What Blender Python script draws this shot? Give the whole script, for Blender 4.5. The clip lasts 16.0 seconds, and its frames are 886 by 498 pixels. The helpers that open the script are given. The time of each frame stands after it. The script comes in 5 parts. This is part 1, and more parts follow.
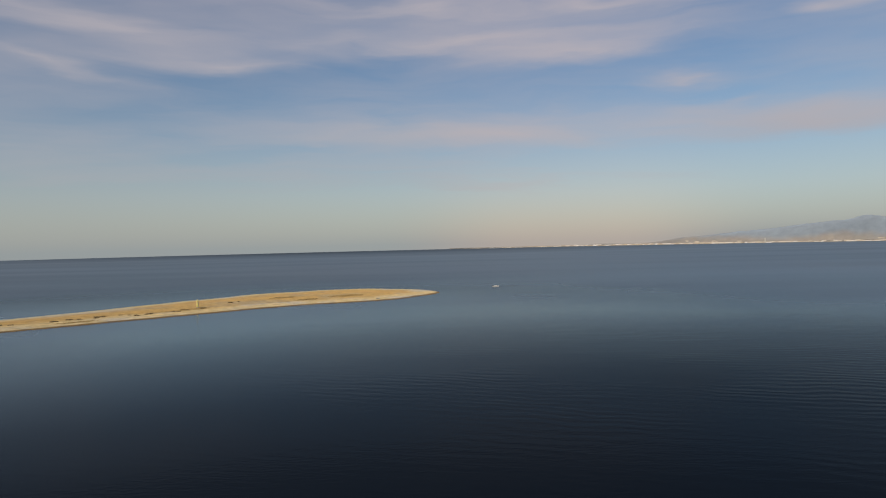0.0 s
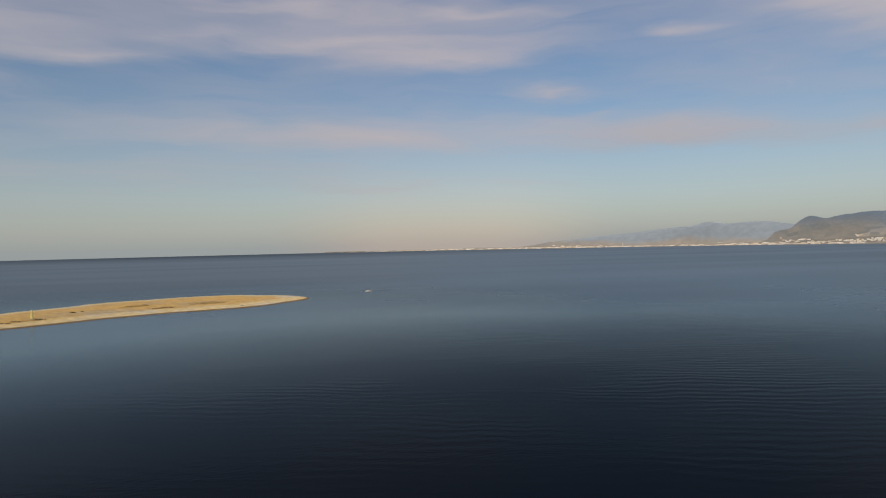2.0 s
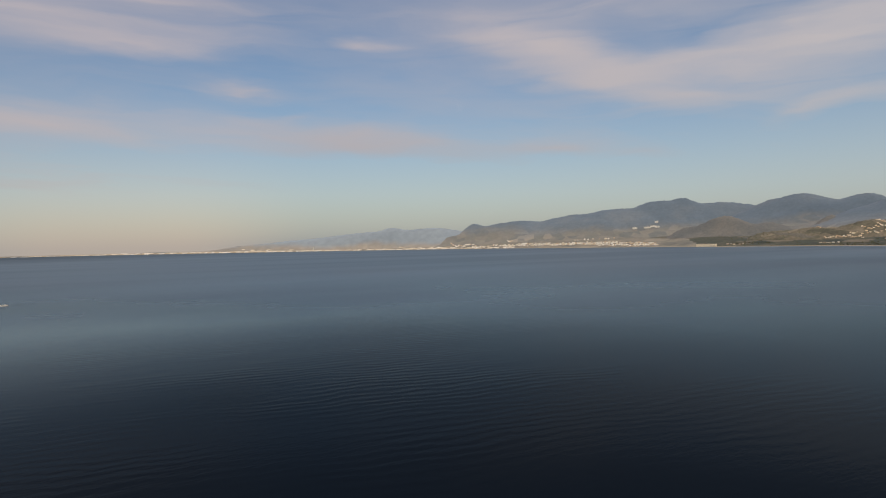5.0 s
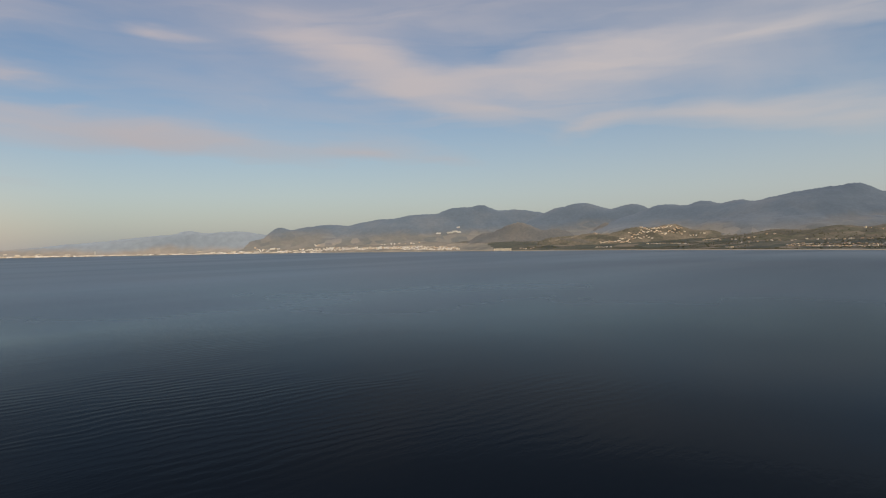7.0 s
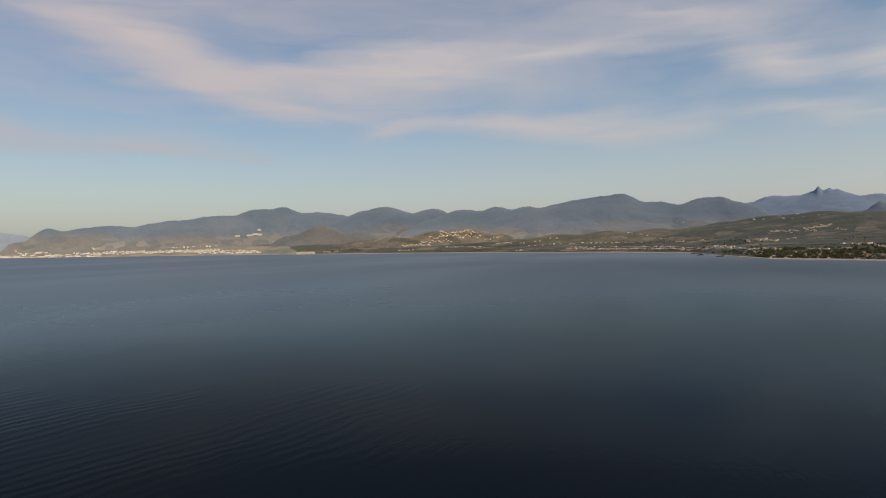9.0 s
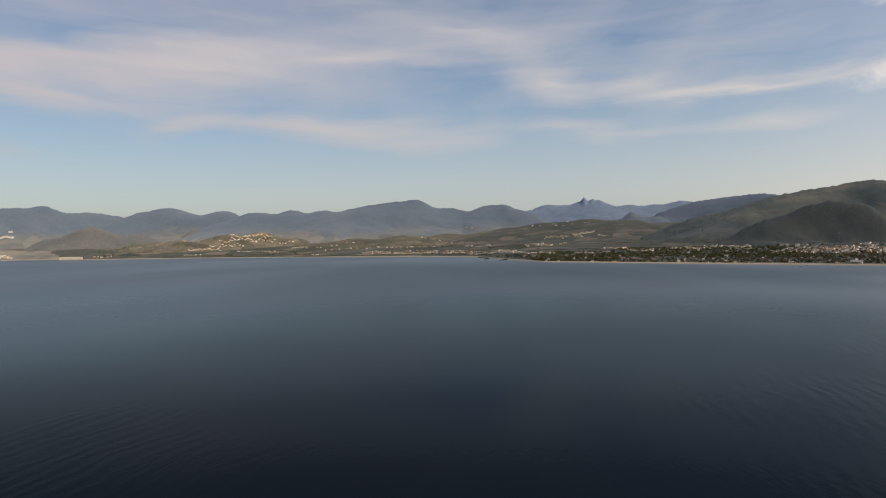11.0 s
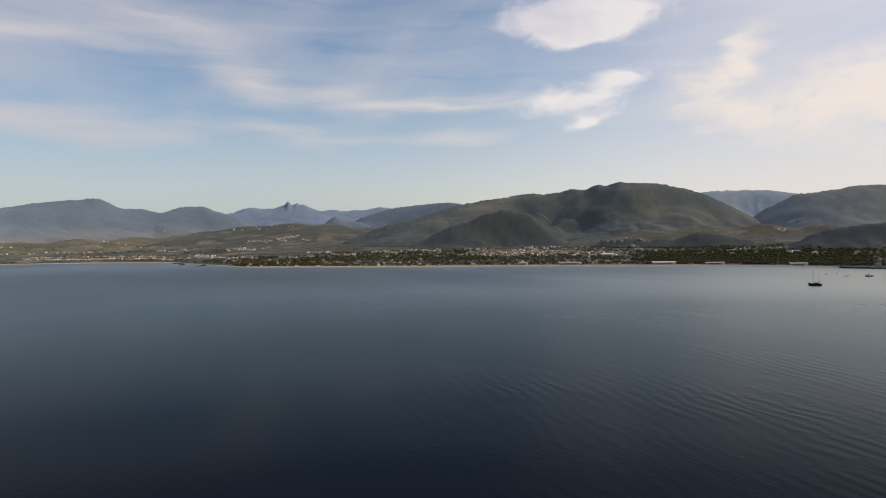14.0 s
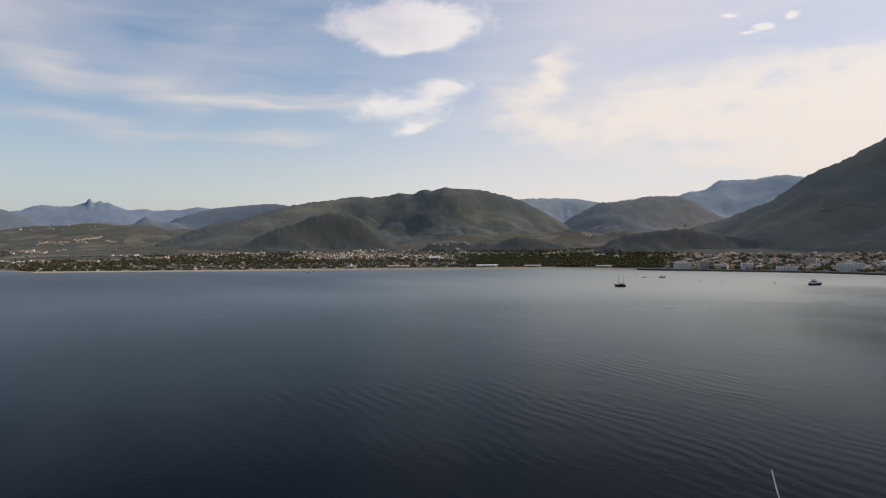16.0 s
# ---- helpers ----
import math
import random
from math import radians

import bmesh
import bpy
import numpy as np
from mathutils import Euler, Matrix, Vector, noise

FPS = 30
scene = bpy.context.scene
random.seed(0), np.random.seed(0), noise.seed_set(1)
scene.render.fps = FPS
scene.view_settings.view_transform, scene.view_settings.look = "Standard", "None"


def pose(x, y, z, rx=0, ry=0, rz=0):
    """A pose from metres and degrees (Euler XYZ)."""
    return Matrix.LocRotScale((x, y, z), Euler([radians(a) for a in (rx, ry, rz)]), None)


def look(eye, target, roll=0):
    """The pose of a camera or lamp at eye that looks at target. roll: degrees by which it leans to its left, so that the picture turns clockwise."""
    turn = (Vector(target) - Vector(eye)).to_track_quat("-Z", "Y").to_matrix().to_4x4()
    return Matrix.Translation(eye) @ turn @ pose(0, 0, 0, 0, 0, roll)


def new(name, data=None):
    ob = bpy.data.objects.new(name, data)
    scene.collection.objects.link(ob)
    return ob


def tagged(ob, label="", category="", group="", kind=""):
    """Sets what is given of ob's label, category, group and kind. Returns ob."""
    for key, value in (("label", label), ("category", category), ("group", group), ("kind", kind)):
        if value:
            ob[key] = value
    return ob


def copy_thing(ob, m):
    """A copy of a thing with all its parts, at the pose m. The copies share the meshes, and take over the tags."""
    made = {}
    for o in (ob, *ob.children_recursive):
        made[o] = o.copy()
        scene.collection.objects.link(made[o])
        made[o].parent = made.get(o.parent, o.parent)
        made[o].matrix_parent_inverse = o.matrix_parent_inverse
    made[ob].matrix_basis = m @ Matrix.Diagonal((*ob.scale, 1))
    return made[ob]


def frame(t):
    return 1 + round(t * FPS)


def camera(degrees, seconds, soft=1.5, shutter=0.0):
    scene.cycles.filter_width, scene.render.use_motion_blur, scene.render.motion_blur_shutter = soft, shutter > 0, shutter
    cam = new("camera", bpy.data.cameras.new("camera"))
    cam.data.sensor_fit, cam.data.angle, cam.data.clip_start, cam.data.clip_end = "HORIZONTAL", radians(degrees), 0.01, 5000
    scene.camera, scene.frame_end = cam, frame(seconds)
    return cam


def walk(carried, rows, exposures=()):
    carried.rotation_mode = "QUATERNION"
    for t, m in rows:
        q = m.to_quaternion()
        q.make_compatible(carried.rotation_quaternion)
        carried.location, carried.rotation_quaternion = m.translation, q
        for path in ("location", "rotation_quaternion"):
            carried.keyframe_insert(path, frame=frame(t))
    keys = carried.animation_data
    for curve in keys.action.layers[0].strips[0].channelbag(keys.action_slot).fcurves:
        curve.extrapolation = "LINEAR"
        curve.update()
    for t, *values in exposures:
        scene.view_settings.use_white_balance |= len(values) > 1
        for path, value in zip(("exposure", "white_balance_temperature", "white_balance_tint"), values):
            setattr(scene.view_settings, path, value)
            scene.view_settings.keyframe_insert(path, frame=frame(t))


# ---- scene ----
cam = camera(68.85, 16.0, 1.15)

# seconds, x, y, z, bearing (clockwise from +y), tilt, lean
PATH = [
    (0.0, 0.00, 0.00, 40.00, 0.00, -0.45, 1.36),
    (0.5, 0.87, 1.56, 40.08, 4.28, -0.44, 1.27),
    (1.0, 1.81, 3.01, 40.16, 5.75, -0.41, 1.24),
    (1.5, 2.82, 4.36, 40.24, 9.60, -0.41, 1.32),
    (2.0, 3.91, 5.61, 40.32, 10.94, -0.36, 1.25),
    (2.5, 5.07, 6.76, 40.40, 15.54, -0.40, 1.22),
    (3.0, 6.30, 7.81, 40.47, 19.90, -0.40, 1.09),
    (3.5, 7.61, 8.75, 40.55, 24.24, -0.42, 1.15),
    (4.0, 8.99, 9.60, 40.63, 28.65, -0.47, 1.18),
    (6.5, 17.01, 12.28, 41.03, 50.81, -0.49, 0.94),
    (7.0, 18.83, 12.50, 41.11, 54.66, -0.46, 0.98),
    (7.5, 20.73, 12.63, 41.19, 58.59, -0.45, 0.93),
    (8.0, 22.70, 12.66, 41.26, 62.60, -0.46, 0.89),
    (8.5, 24.75, 12.58, 41.34, 67.25, -0.47, 0.94),
    (9.0, 26.87, 12.40, 41.42, 71.84, -0.46, 0.90),
    (11.5, 38.57, 9.98, 41.82, 94.23, -0.34, 0.89),
    (12.0, 41.13, 9.19, 41.90, 98.77, -0.34, 0.94),
    (12.5, 43.76, 8.29, 41.98, 102.94, -0.33, 0.90),
    (13.0, 46.47, 7.30, 42.05, 107.32, -0.34, 0.97),
    (13.5, 49.26, 6.20, 42.13, 111.27, -0.34, 0.90),
    (14.0, 52.11, 5.00, 42.21, 115.40, -0.37, 0.92),
    (14.5, 55.04, 3.70, 42.29, 119.38, -0.36, 0.85),
    (15.0, 58.05, 2.30, 42.37, 122.95, -0.41, 0.93),
    (15.5, 61.12, 0.79, 42.45, 126.44, -0.38, 0.78),
    (16.0, 64.27, -0.82, 42.53, 130.58, -0.31, 0.68),
]
walk(cam, [(t, pose(x, y, z, 90 + tilt, 0, -bearing) @ pose(0, 0, 0, 0, 0, -lean))
           for t, x, y, z, bearing, tilt, lean in PATH],
     [(0.0, -0.04, 6680, 12), (9.0, 0.09, 7060, 13), (16.0, 0.29, 6790, 13)])

# ---- world and sun ----
SUN_BEARING, SUN_HEIGHT = 215.0, 27.0
SUN_POWER, SKY_STRENGTH, SKY_DUST = 2.4, 0.10, 0.5
# cloud radiance before the sky's strength
HAZE_FAR, HAZE_CREAM, HAZE_SUN = (2.35, 2.9, 3.5), (4.2, 3.78, 3.72), (6.3, 5.75, 5.35)
VEIL_EAST, HAZE_ROSE, HAZE_WEST = (5.3, 5.35, 6.2), (4.5, 4.5, 4.7), (2.95, 3.5, 3.85)
CLOUD_FAR, CLOUD_SUN, CLOUD_BRIGHT, COVER = (5.5, 4.95, 5.15), (7.4, 7.0, 6.55), (7.8, 7.5, 7.25), 0.95
CLOUD_SHADE = (6.1, 5.85, 6.4)
world = bpy.data.worlds.new("sky")
scene.world = world
world.use_nodes = True
wt = world.node_tree
wt.nodes.clear()


def put(tree, kind, values=None, **settings):
    """A node with its settings; values: input (name or number) to a number or to an output."""
    node = tree.nodes.new(kind)
    if "air_density" in settings:
        node.air_density = settings["air_density"]
    if "altitude" in settings:
        node.altitude = settings["altitude"]
    if "bands_direction" in settings:
        node.bands_direction = settings["bands_direction"]
    if "blend_type" in settings:
        node.blend_type = settings["blend_type"]
    if "data_type" in settings:
        node.data_type = settings["data_type"]
    if "distribution" in settings:
        node.distribution = settings["distribution"]
    if "dust_density" in settings:
        node.dust_density = settings["dust_density"]
    if "gradient_type" in settings:
        node.gradient_type = settings["gradient_type"]
    if "interpolation_type" in settings:
        node.interpolation_type = settings["interpolation_type"]
    if "operation" in settings:
        node.operation = settings["operation"]
    if "ozone_density" in settings:
        node.ozone_density = settings["ozone_density"]
    if "sky_type" in settings:
        node.sky_type = settings["sky_type"]
    if "sun_disc" in settings:
        node.sun_disc = settings["sun_disc"]
    if "sun_elevation" in settings:
        node.sun_elevation = settings["sun_elevation"]
    if "sun_rotation" in settings:
        node.sun_rotation = settings["sun_rotation"]
    if "use_clamp" in settings:
        node.use_clamp = settings["use_clamp"]
    if "vector_type" in settings:
        node.vector_type = settings["vector_type"]
    if "wave_type" in settings:
        node.wave_type = settings["wave_type"]
    for key, value in (values or {}).items():
        if isinstance(value, bpy.types.NodeSocket):
            tree.links.new(value, node.inputs[key])
        else:
            node.inputs[key].default_value = value
    return node


def calc(tree, op, a, b=0.0, c=0.0, clamp=False):
    return put(tree, "ShaderNodeMath", {0: a, 1: b, 2: c}, operation=op, use_clamp=clamp).outputs[0]


def ramp(tree, fac, stops, mode="EASE"):
    node = put(tree, "ShaderNodeValToRGB", {0: fac})
    node.color_ramp.interpolation = mode
    el = node.color_ramp.elements
    while len(el) < len(stops):
        el.new(0.5)
    for e, (at, colour) in zip(el, stops):
        e.position, e.color = at, (*colour, 1) if len(colour) == 3 else colour
    return node.outputs[0]


def grey(v):
    return (v, v, v)


def mixed(tree, fac, a, b, blend="MIX"):
    node = put(tree, "ShaderNodeMix", {}, data_type="RGBA", blend_type=blend)
    for at, value in ((0, fac), (6, a), (7, b)):
        if isinstance(value, bpy.types.NodeSocket):
            tree.links.new(value, node.inputs[at])
        else:
            node.inputs[at].default_value = (*value, 1) if at else value
    return node.outputs[2]


# cloud banks: bearing, height, half-length, half-thickness (degrees), slope, density
STREAKS_WEST = [
    (-28.2, 17.4, 13.8, 1.8, -7, 0.50), (-18.2, 15.0, 11.6, 1.1, 1, 0.45), (-30.5, 13.9, 7.8, 0.9, -11, 0.30),
    (3.2, 17.1, 30.2, 1.9, 1, 0.60), (11.1, 15.9, 15.3, 1.8, 2, 0.45), (-3.7, 19.8, 19.9, 2.1, -1, 0.40),
    (-0.5, 9.9, 26.4, 3.1, -1, 0.55), (6.0, 9.1, 15.8, 1.6, -1, 0.35), (-10.9, 6.7, 27.1, 3.1, -1, 0.25),
    (3.4, 4.8, 31.9, 2.4, -1, 0.30), (21.1, 12.9, 6.2, 1.3, 4, 0.50), (28.5, 9.3, 16.0, 2.4, 2, 0.60),
    (-32.2, 6.3, 17.3, 5.4, -1, 0.20),
]
STREAKS_BAY = [
    (31.9, 17.2, 3.9, 0.9, -1, 0.40), (45.8, 16.4, 11.0, 4.1, -11, 0.50), (54.6, 13.9, 11.8, 2.6, 9, 0.45),
    (46.5, 8.0, 10.9, 1.3, 4, 0.30), (13.1, 19.6, 23.2, 2.1, -1, 0.40),
]
SWOOSH = [
    (45.8, 16.3, 9.4, 2.9, -26, 0.50), (53.7, 13.1, 11.2, 2.7, -19, 0.55), (63.1, 13.5, 19.5, 3.7, 7, 0.45),
    (68.0, 15.3, 18.8, 2.5, 9, 0.50), (81.2, 15.8, 19.1, 2.0, 7, 0.45), (59.2, 11.6, 9.5, 1.1, -1, 0.40),
    (67.4, 9.8, 6.8, 1.1, 14, 0.45), (79.1, 10.3, 21.1, 2.0, 2, 0.50), (27.0, 9.5, 16.4, 2.1, -6, 0.55),
    (37.2, 8.2, 14.6, 1.9, -9, 0.45), (47.6, 7.9, 7.9, 1.1, -6, 0.35), (55.6, 7.0, 8.0, 0.9, -1, 0.25),
    (50.8, 19.3, 23.9, 2.8, -1, 0.30), (67.0, 14.0, 18.0, 7.5, 4, 0.26),
]
STREAKS_EAST = [
    (87.4, 8.9, 16.3, 2.6, -1, 0.45), (100.3, 13.7, 7.4, 1.7, -6, 0.35), (104.0, 9.7, 8.5, 1.6, -1, 0.30),
]
WISPS = [
    (92.2, 17.9, 23.2, 3.6, -9, 0.35), (99.0, 14.0, 7.2, 3.0, -21, 0.40), (107.4, 13.1, 7.9, 1.9, -11, 0.45),
    (112.8, 12.2, 9.3, 0.9, 4, 0.45), (99.9, 9.9, 9.6, 1.7, -11, 0.40), (108.9, 9.0, 11.9, 1.1, -1, 0.35),
    (122.2, 12.0, 8.5, 1.0, 2, 0.40), (114.5, 11.7, 12.0, 0.7, -3, 0.75), (119.5, 12.4, 9.0, 1.8, 6, 0.55), (116.0, 9.4, 11.0, 1.6, -1, 0.45),
]
BRIGHT = [
    (127.6, 18.9, 12.0, 3.7, 1, 1.10), (128.3, 17.2, 4.8, 1.1, 9, 0.60), (127.2, 12.0, 10.5, 2.6, 6, 0.62),
    (131.2, 13.9, 4.4, 1.3, 5, 0.50), (128.6, 10.2, 4.6, 1.2, 14, 0.45), (156.8, 16.5, 1.7, 0.8, 6, 0.66),
    (155.0, 17.7, 1.4, 0.5, -8, 0.56), (159.2, 17.1, 1.2, 0.6, 12, 0.56), (155.6, 16.1, 1.2, 0.4, -1, 0.52),
]
MASS = [
    (139.0, 13.8, 6.5, 1.9, 42, 1.00), (138.0, 11.4, 6.3, 3.8, -31, 0.50), (148.4, 10.8, 15.9, 4.4, 9, 0.80),
    (159.0, 9.5, 19.7, 6.2, 7, 1.00), (164.8, 7.2, 15.2, 9.8, 9, 1.20),
]
way = put(wt, "ShaderNodeTexCoord").outputs["Generated"]
xyz = put(wt, "ShaderNodeSeparateXYZ", {0: way}).outputs
bearing = calc(wt, "MULTIPLY", calc(wt, "ARCTAN2", xyz[0], xyz[1]), 180 / math.pi)
height = calc(wt, "MULTIPLY", calc(wt, "ARCSINE", xyz[2]), 180 / math.pi)
flat = put(wt, "ShaderNodeCombineXYZ", {0: bearing, 1: height}).outputs[0]
# wisps bend the banks' outlines
bend = put(wt, "ShaderNodeTexNoise", {"Vector": put(wt, "ShaderNodeMapping", {0: flat, 3: (0.09, 0.42, 1)}).outputs[0],
                                      "Scale": 1.0, "Detail": 4.0, "Roughness": 0.48}).outputs["Color"]
bend = put(wt, "ShaderNodeVectorMath", {0: bend, 1: (0.5, 0.5, 0.5)}, operation="SUBTRACT").outputs[0]
bend = put(wt, "ShaderNodeVectorMath", {0: bend, 1: (9.0, 3.2, 0)}, operation="MULTIPLY").outputs[0]
bent = put(wt, "ShaderNodeVectorMath", {0: flat, 1: bend}, operation="ADD").outputs[0]


def banks(rows, where):
    total = None
    for az, el, long, thick, slope, density in rows:
        m = put(wt, "ShaderNodeMapping", {0: where, 1: (az, el, 0), 2: (0, 0, radians(slope)), 3: (long, thick, 1)}, vector_type="TEXTURE")
        g = put(wt, "ShaderNodeTexGradient", {0: m.outputs[0]}, gradient_type="QUADRATIC_SPHERE").outputs["Fac"]
        total = calc(wt, "MULTIPLY_ADD", g, density, total if total is not None else 0.0)
    return total


half = put(wt, "ShaderNodeVectorMath", {0: bend, 1: (0.35, 0.5, 0)}, operation="MULTIPLY").outputs[0]
thin = banks(STREAKS_WEST + STREAKS_BAY + SWOOSH + STREAKS_EAST + [(*row[:5], row[5] * 0.7) for row in WISPS], bent)
mass = banks([(*row[:5], row[5] * 1.8) for row in MASS], bent)
thick = banks(BRIGHT, put(wt, "ShaderNodeVectorMath", {0: flat, 1: half}, operation="ADD").outputs[0])
# streaks of the high ice cloud, drawn out towards the horizon
layer = put(wt, "ShaderNodeVectorMath", {0: way, "Scale": 1.0}, operation="SCALE")
wt.links.new(calc(wt, "DIVIDE", 1.0, calc(wt, "ADD", calc(wt, "MAXIMUM", xyz[2], 0.0), 0.10)), layer.inputs["Scale"])
streak = put(wt, "ShaderNodeTexNoise", {"Vector": put(wt, "ShaderNodeMapping", {0: layer.outputs[0], 2: (0, 0, radians(-35)), 3: (0.5, 1.5, 0)}).outputs[0],
                                        "Scale": 1.0, "Detail": 5.0, "Roughness": 0.46, "Distortion": 0.3}).outputs["Fac"]
fine = put(wt, "ShaderNodeTexNoise", {"Vector": put(wt, "ShaderNodeMapping", {0: bent, 3: (0.07, 0.52, 1)}).outputs[0],
                                      "Scale": 1.0, "Detail": 5.0, "Roughness": 0.50, "Distortion": 0.3}).outputs["Fac"]
puff = put(wt, "ShaderNodeTexNoise", {"Vector": put(wt, "ShaderNodeMapping", {0: flat, 3: (0.30, 0.55, 1)}).outputs[0],
                                      "Scale": 1.0, "Detail": 8.0, "Roughness": 0.6, "Distortion": 0.3}).outputs["Fac"]
thin = calc(wt, "MULTIPLY_ADD", mass, put(wt, "ShaderNodeMapRange", {0: puff, 1: 0.36, 2: 0.64, 3: 0.40, 4: 1.45}).outputs[0], thin)
veil = calc(wt, "MAXIMUM", calc(wt, "MULTIPLY_ADD", streak, 1.0, -0.42), 0.0)
cover = calc(wt, "MULTIPLY", calc(wt, "MULTIPLY_ADD", thin, 2.5, put(wt, "ShaderNodeMapRange", {0: bearing, 1: 55.0, 2: 85.0, 3: 0.32, 4: 0.26}, interpolation_type="SMOOTHSTEP").outputs[0]), calc(wt, "MAXIMUM", calc(wt, "MULTIPLY_ADD", fine, 1.7, -0.12), 0.10))
cover = calc(wt, "ADD", cover, veil)
cover = calc(wt, "SUBTRACT", 1.0, calc(wt, "POWER", 2.718, calc(wt, "MULTIPLY", cover, -1.25)))
body = calc(wt, "MULTIPLY_ADD", calc(wt, "MULTIPLY_ADD", puff, 1.5, -0.75), 0.85, calc(wt, "MULTIPLY", thick, 2.4))
body = put(wt, "ShaderNodeMapRange", {0: body, 1: 0.22, 2: 0.95, 3: 0.0, 4: 1.0}, interpolation_type="SMOOTHSTEP").outputs[0]
sky = put(wt, "ShaderNodeTexSky", sky_type="NISHITA", sun_disc=False, sun_elevation=radians(SUN_HEIGHT), sun_rotation=radians(SUN_BEARING),
          altitude=0.0, air_density=1.0, dust_density=SKY_DUST, ozone_density=2.0).outputs[0]
glow = put(wt, "ShaderNodeMapRange", {0: bearing, 1: 20.0, 2: 150.0, 3: 0.0, 4: 1.0}, interpolation_type="SMOOTHSTEP").outputs[0]
bright = put(wt, "ShaderNodeMapRange", {0: bearing, 1: 50.0, 2: 160.0, 3: 0.82, 4: 1.22}, interpolation_type="SMOOTHSTEP").outputs[0]
sky = put(wt, "ShaderNodeHueSaturation", {"Saturation": 1.26, "Value": bright, "Color": sky}).outputs[0]
# the thin cloud thickens along the line of sight towards the horizon
low = calc(wt, "POWER", 2.718, calc(wt, "MULTIPLY", calc(wt, "MAXIMUM", height, 0.0), -1 / 8.5))
cover = calc(wt, "MAXIMUM", cover, calc(wt, "MULTIPLY", low, calc(wt, "MULTIPLY_ADD", glow, 0.2, 0.85)))
# clouds brighten towards the sun's side and shine round the sun
sunward = (math.sin(radians(SUN_BEARING)) * math.cos(radians(SUN_HEIGHT)), math.cos(radians(SUN_BEARING)) * math.cos(radians(SUN_HEIGHT)), math.sin(radians(SUN_HEIGHT)))
near_sun = put(wt, "ShaderNodeVectorMath", {0: way, 1: sunward}, operation="DOT_PRODUCT").outputs["Value"]
near_sun = calc(wt, "POWER", calc(wt, "MAXIMUM", near_sun, 0.0), 9.0)
pale = mixed(wt, glow, CLOUD_FAR, CLOUD_SUN)
pale = mixed(wt, near_sun, pale, tuple(2.0 * c for c in CLOUD_SUN))
under = put(wt, "ShaderNodeMapRange", {0: height, 1: 18.3, 2: 15.9, 3: 0.0, 4: 0.75}, interpolation_type="SMOOTHSTEP").outputs[0]
lit = mixed(wt, calc(wt, "MULTIPLY_ADD", put(wt, "ShaderNodeMapRange", {0: puff, 1: 0.35, 2: 0.68}).outputs[0], 0.5, calc(wt, "MAXIMUM", under, put(wt, "ShaderNodeMapRange", {0: bearing, 1: 125.5, 2: 131.0, 3: 0.0, 4: 0.75}, interpolation_type="SMOOTHSTEP").outputs[0]), clamp=True), CLOUD_SHADE, CLOUD_BRIGHT)
cream = put(wt, "ShaderNodeMapRange", {0: calc(wt, "ABSOLUTE", calc(wt, "SUBTRACT", bearing, 11.0)), 1: 4.0, 2: 17.0, 3: 1.0, 4: 0.0}, interpolation_type="SMOOTHSTEP").outputs[0]
west = put(wt, "ShaderNodeMapRange", {0: bearing, 1: 12.0, 2: -8.0}, interpolation_type="SMOOTHSTEP").outputs[0]
pale = mixed(wt, low, pale, mixed(wt, put(wt, "ShaderNodeMapRange", {0: bearing, 1: 97.0, 2: 142.0}, interpolation_type="SMOOTHSTEP").outputs[0], mixed(wt, cream, mixed(wt, west, HAZE_FAR, HAZE_WEST), HAZE_CREAM), HAZE_SUN))
# a milky sheet of cloud towards the sun's side
dusk = put(wt, "ShaderNodeMapRange", {0: bearing, 1: 45.0, 2: 95.0, 3: 0.0, 4: 0.28}, interpolation_type="SMOOTHSTEP").outputs[0]
dusk = calc(wt, "MULTIPLY", dusk, calc(wt, "POWER", 2.718, calc(wt, "MULTIPLY", calc(wt, "MAXIMUM", height, 0.0), -1 / 4.5)))
sky = mixed(wt, dusk, sky, HAZE_ROSE)
east = put(wt, "ShaderNodeMapRange", {0: bearing, 1: 112.0, 2: 150.0, 3: 0.0, 4: 0.62}, interpolation_type="SMOOTHSTEP").outputs[0]
sky = mixed(wt, east, sky, VEIL_EAST)
tone = mixed(wt, calc(wt, "MULTIPLY", cover, COVER), sky, pale)
tone = mixed(wt, calc(wt, "MULTIPLY", body, 0.7), tone, lit)
back = put(wt, "ShaderNodeBackground", {0: tone, 1: SKY_STRENGTH})
wt.links.new(back.outputs[0], put(wt, "ShaderNodeOutputWorld").inputs[0])

sun = new("sun", bpy.data.lights.new("sun", "SUN"))
sun.data.energy, sun.data.angle, sun.data.color = SUN_POWER, radians(0.6), (1.0, 0.82, 0.58)
sb, sh = radians(SUN_BEARING), radians(SUN_HEIGHT)
sun.matrix_world = look((math.sin(sb) * math.cos(sh) * 3000, math.cos(sb) * math.cos(sh) * 3000, math.sin(sh) * 3000), (0, 0, 0))

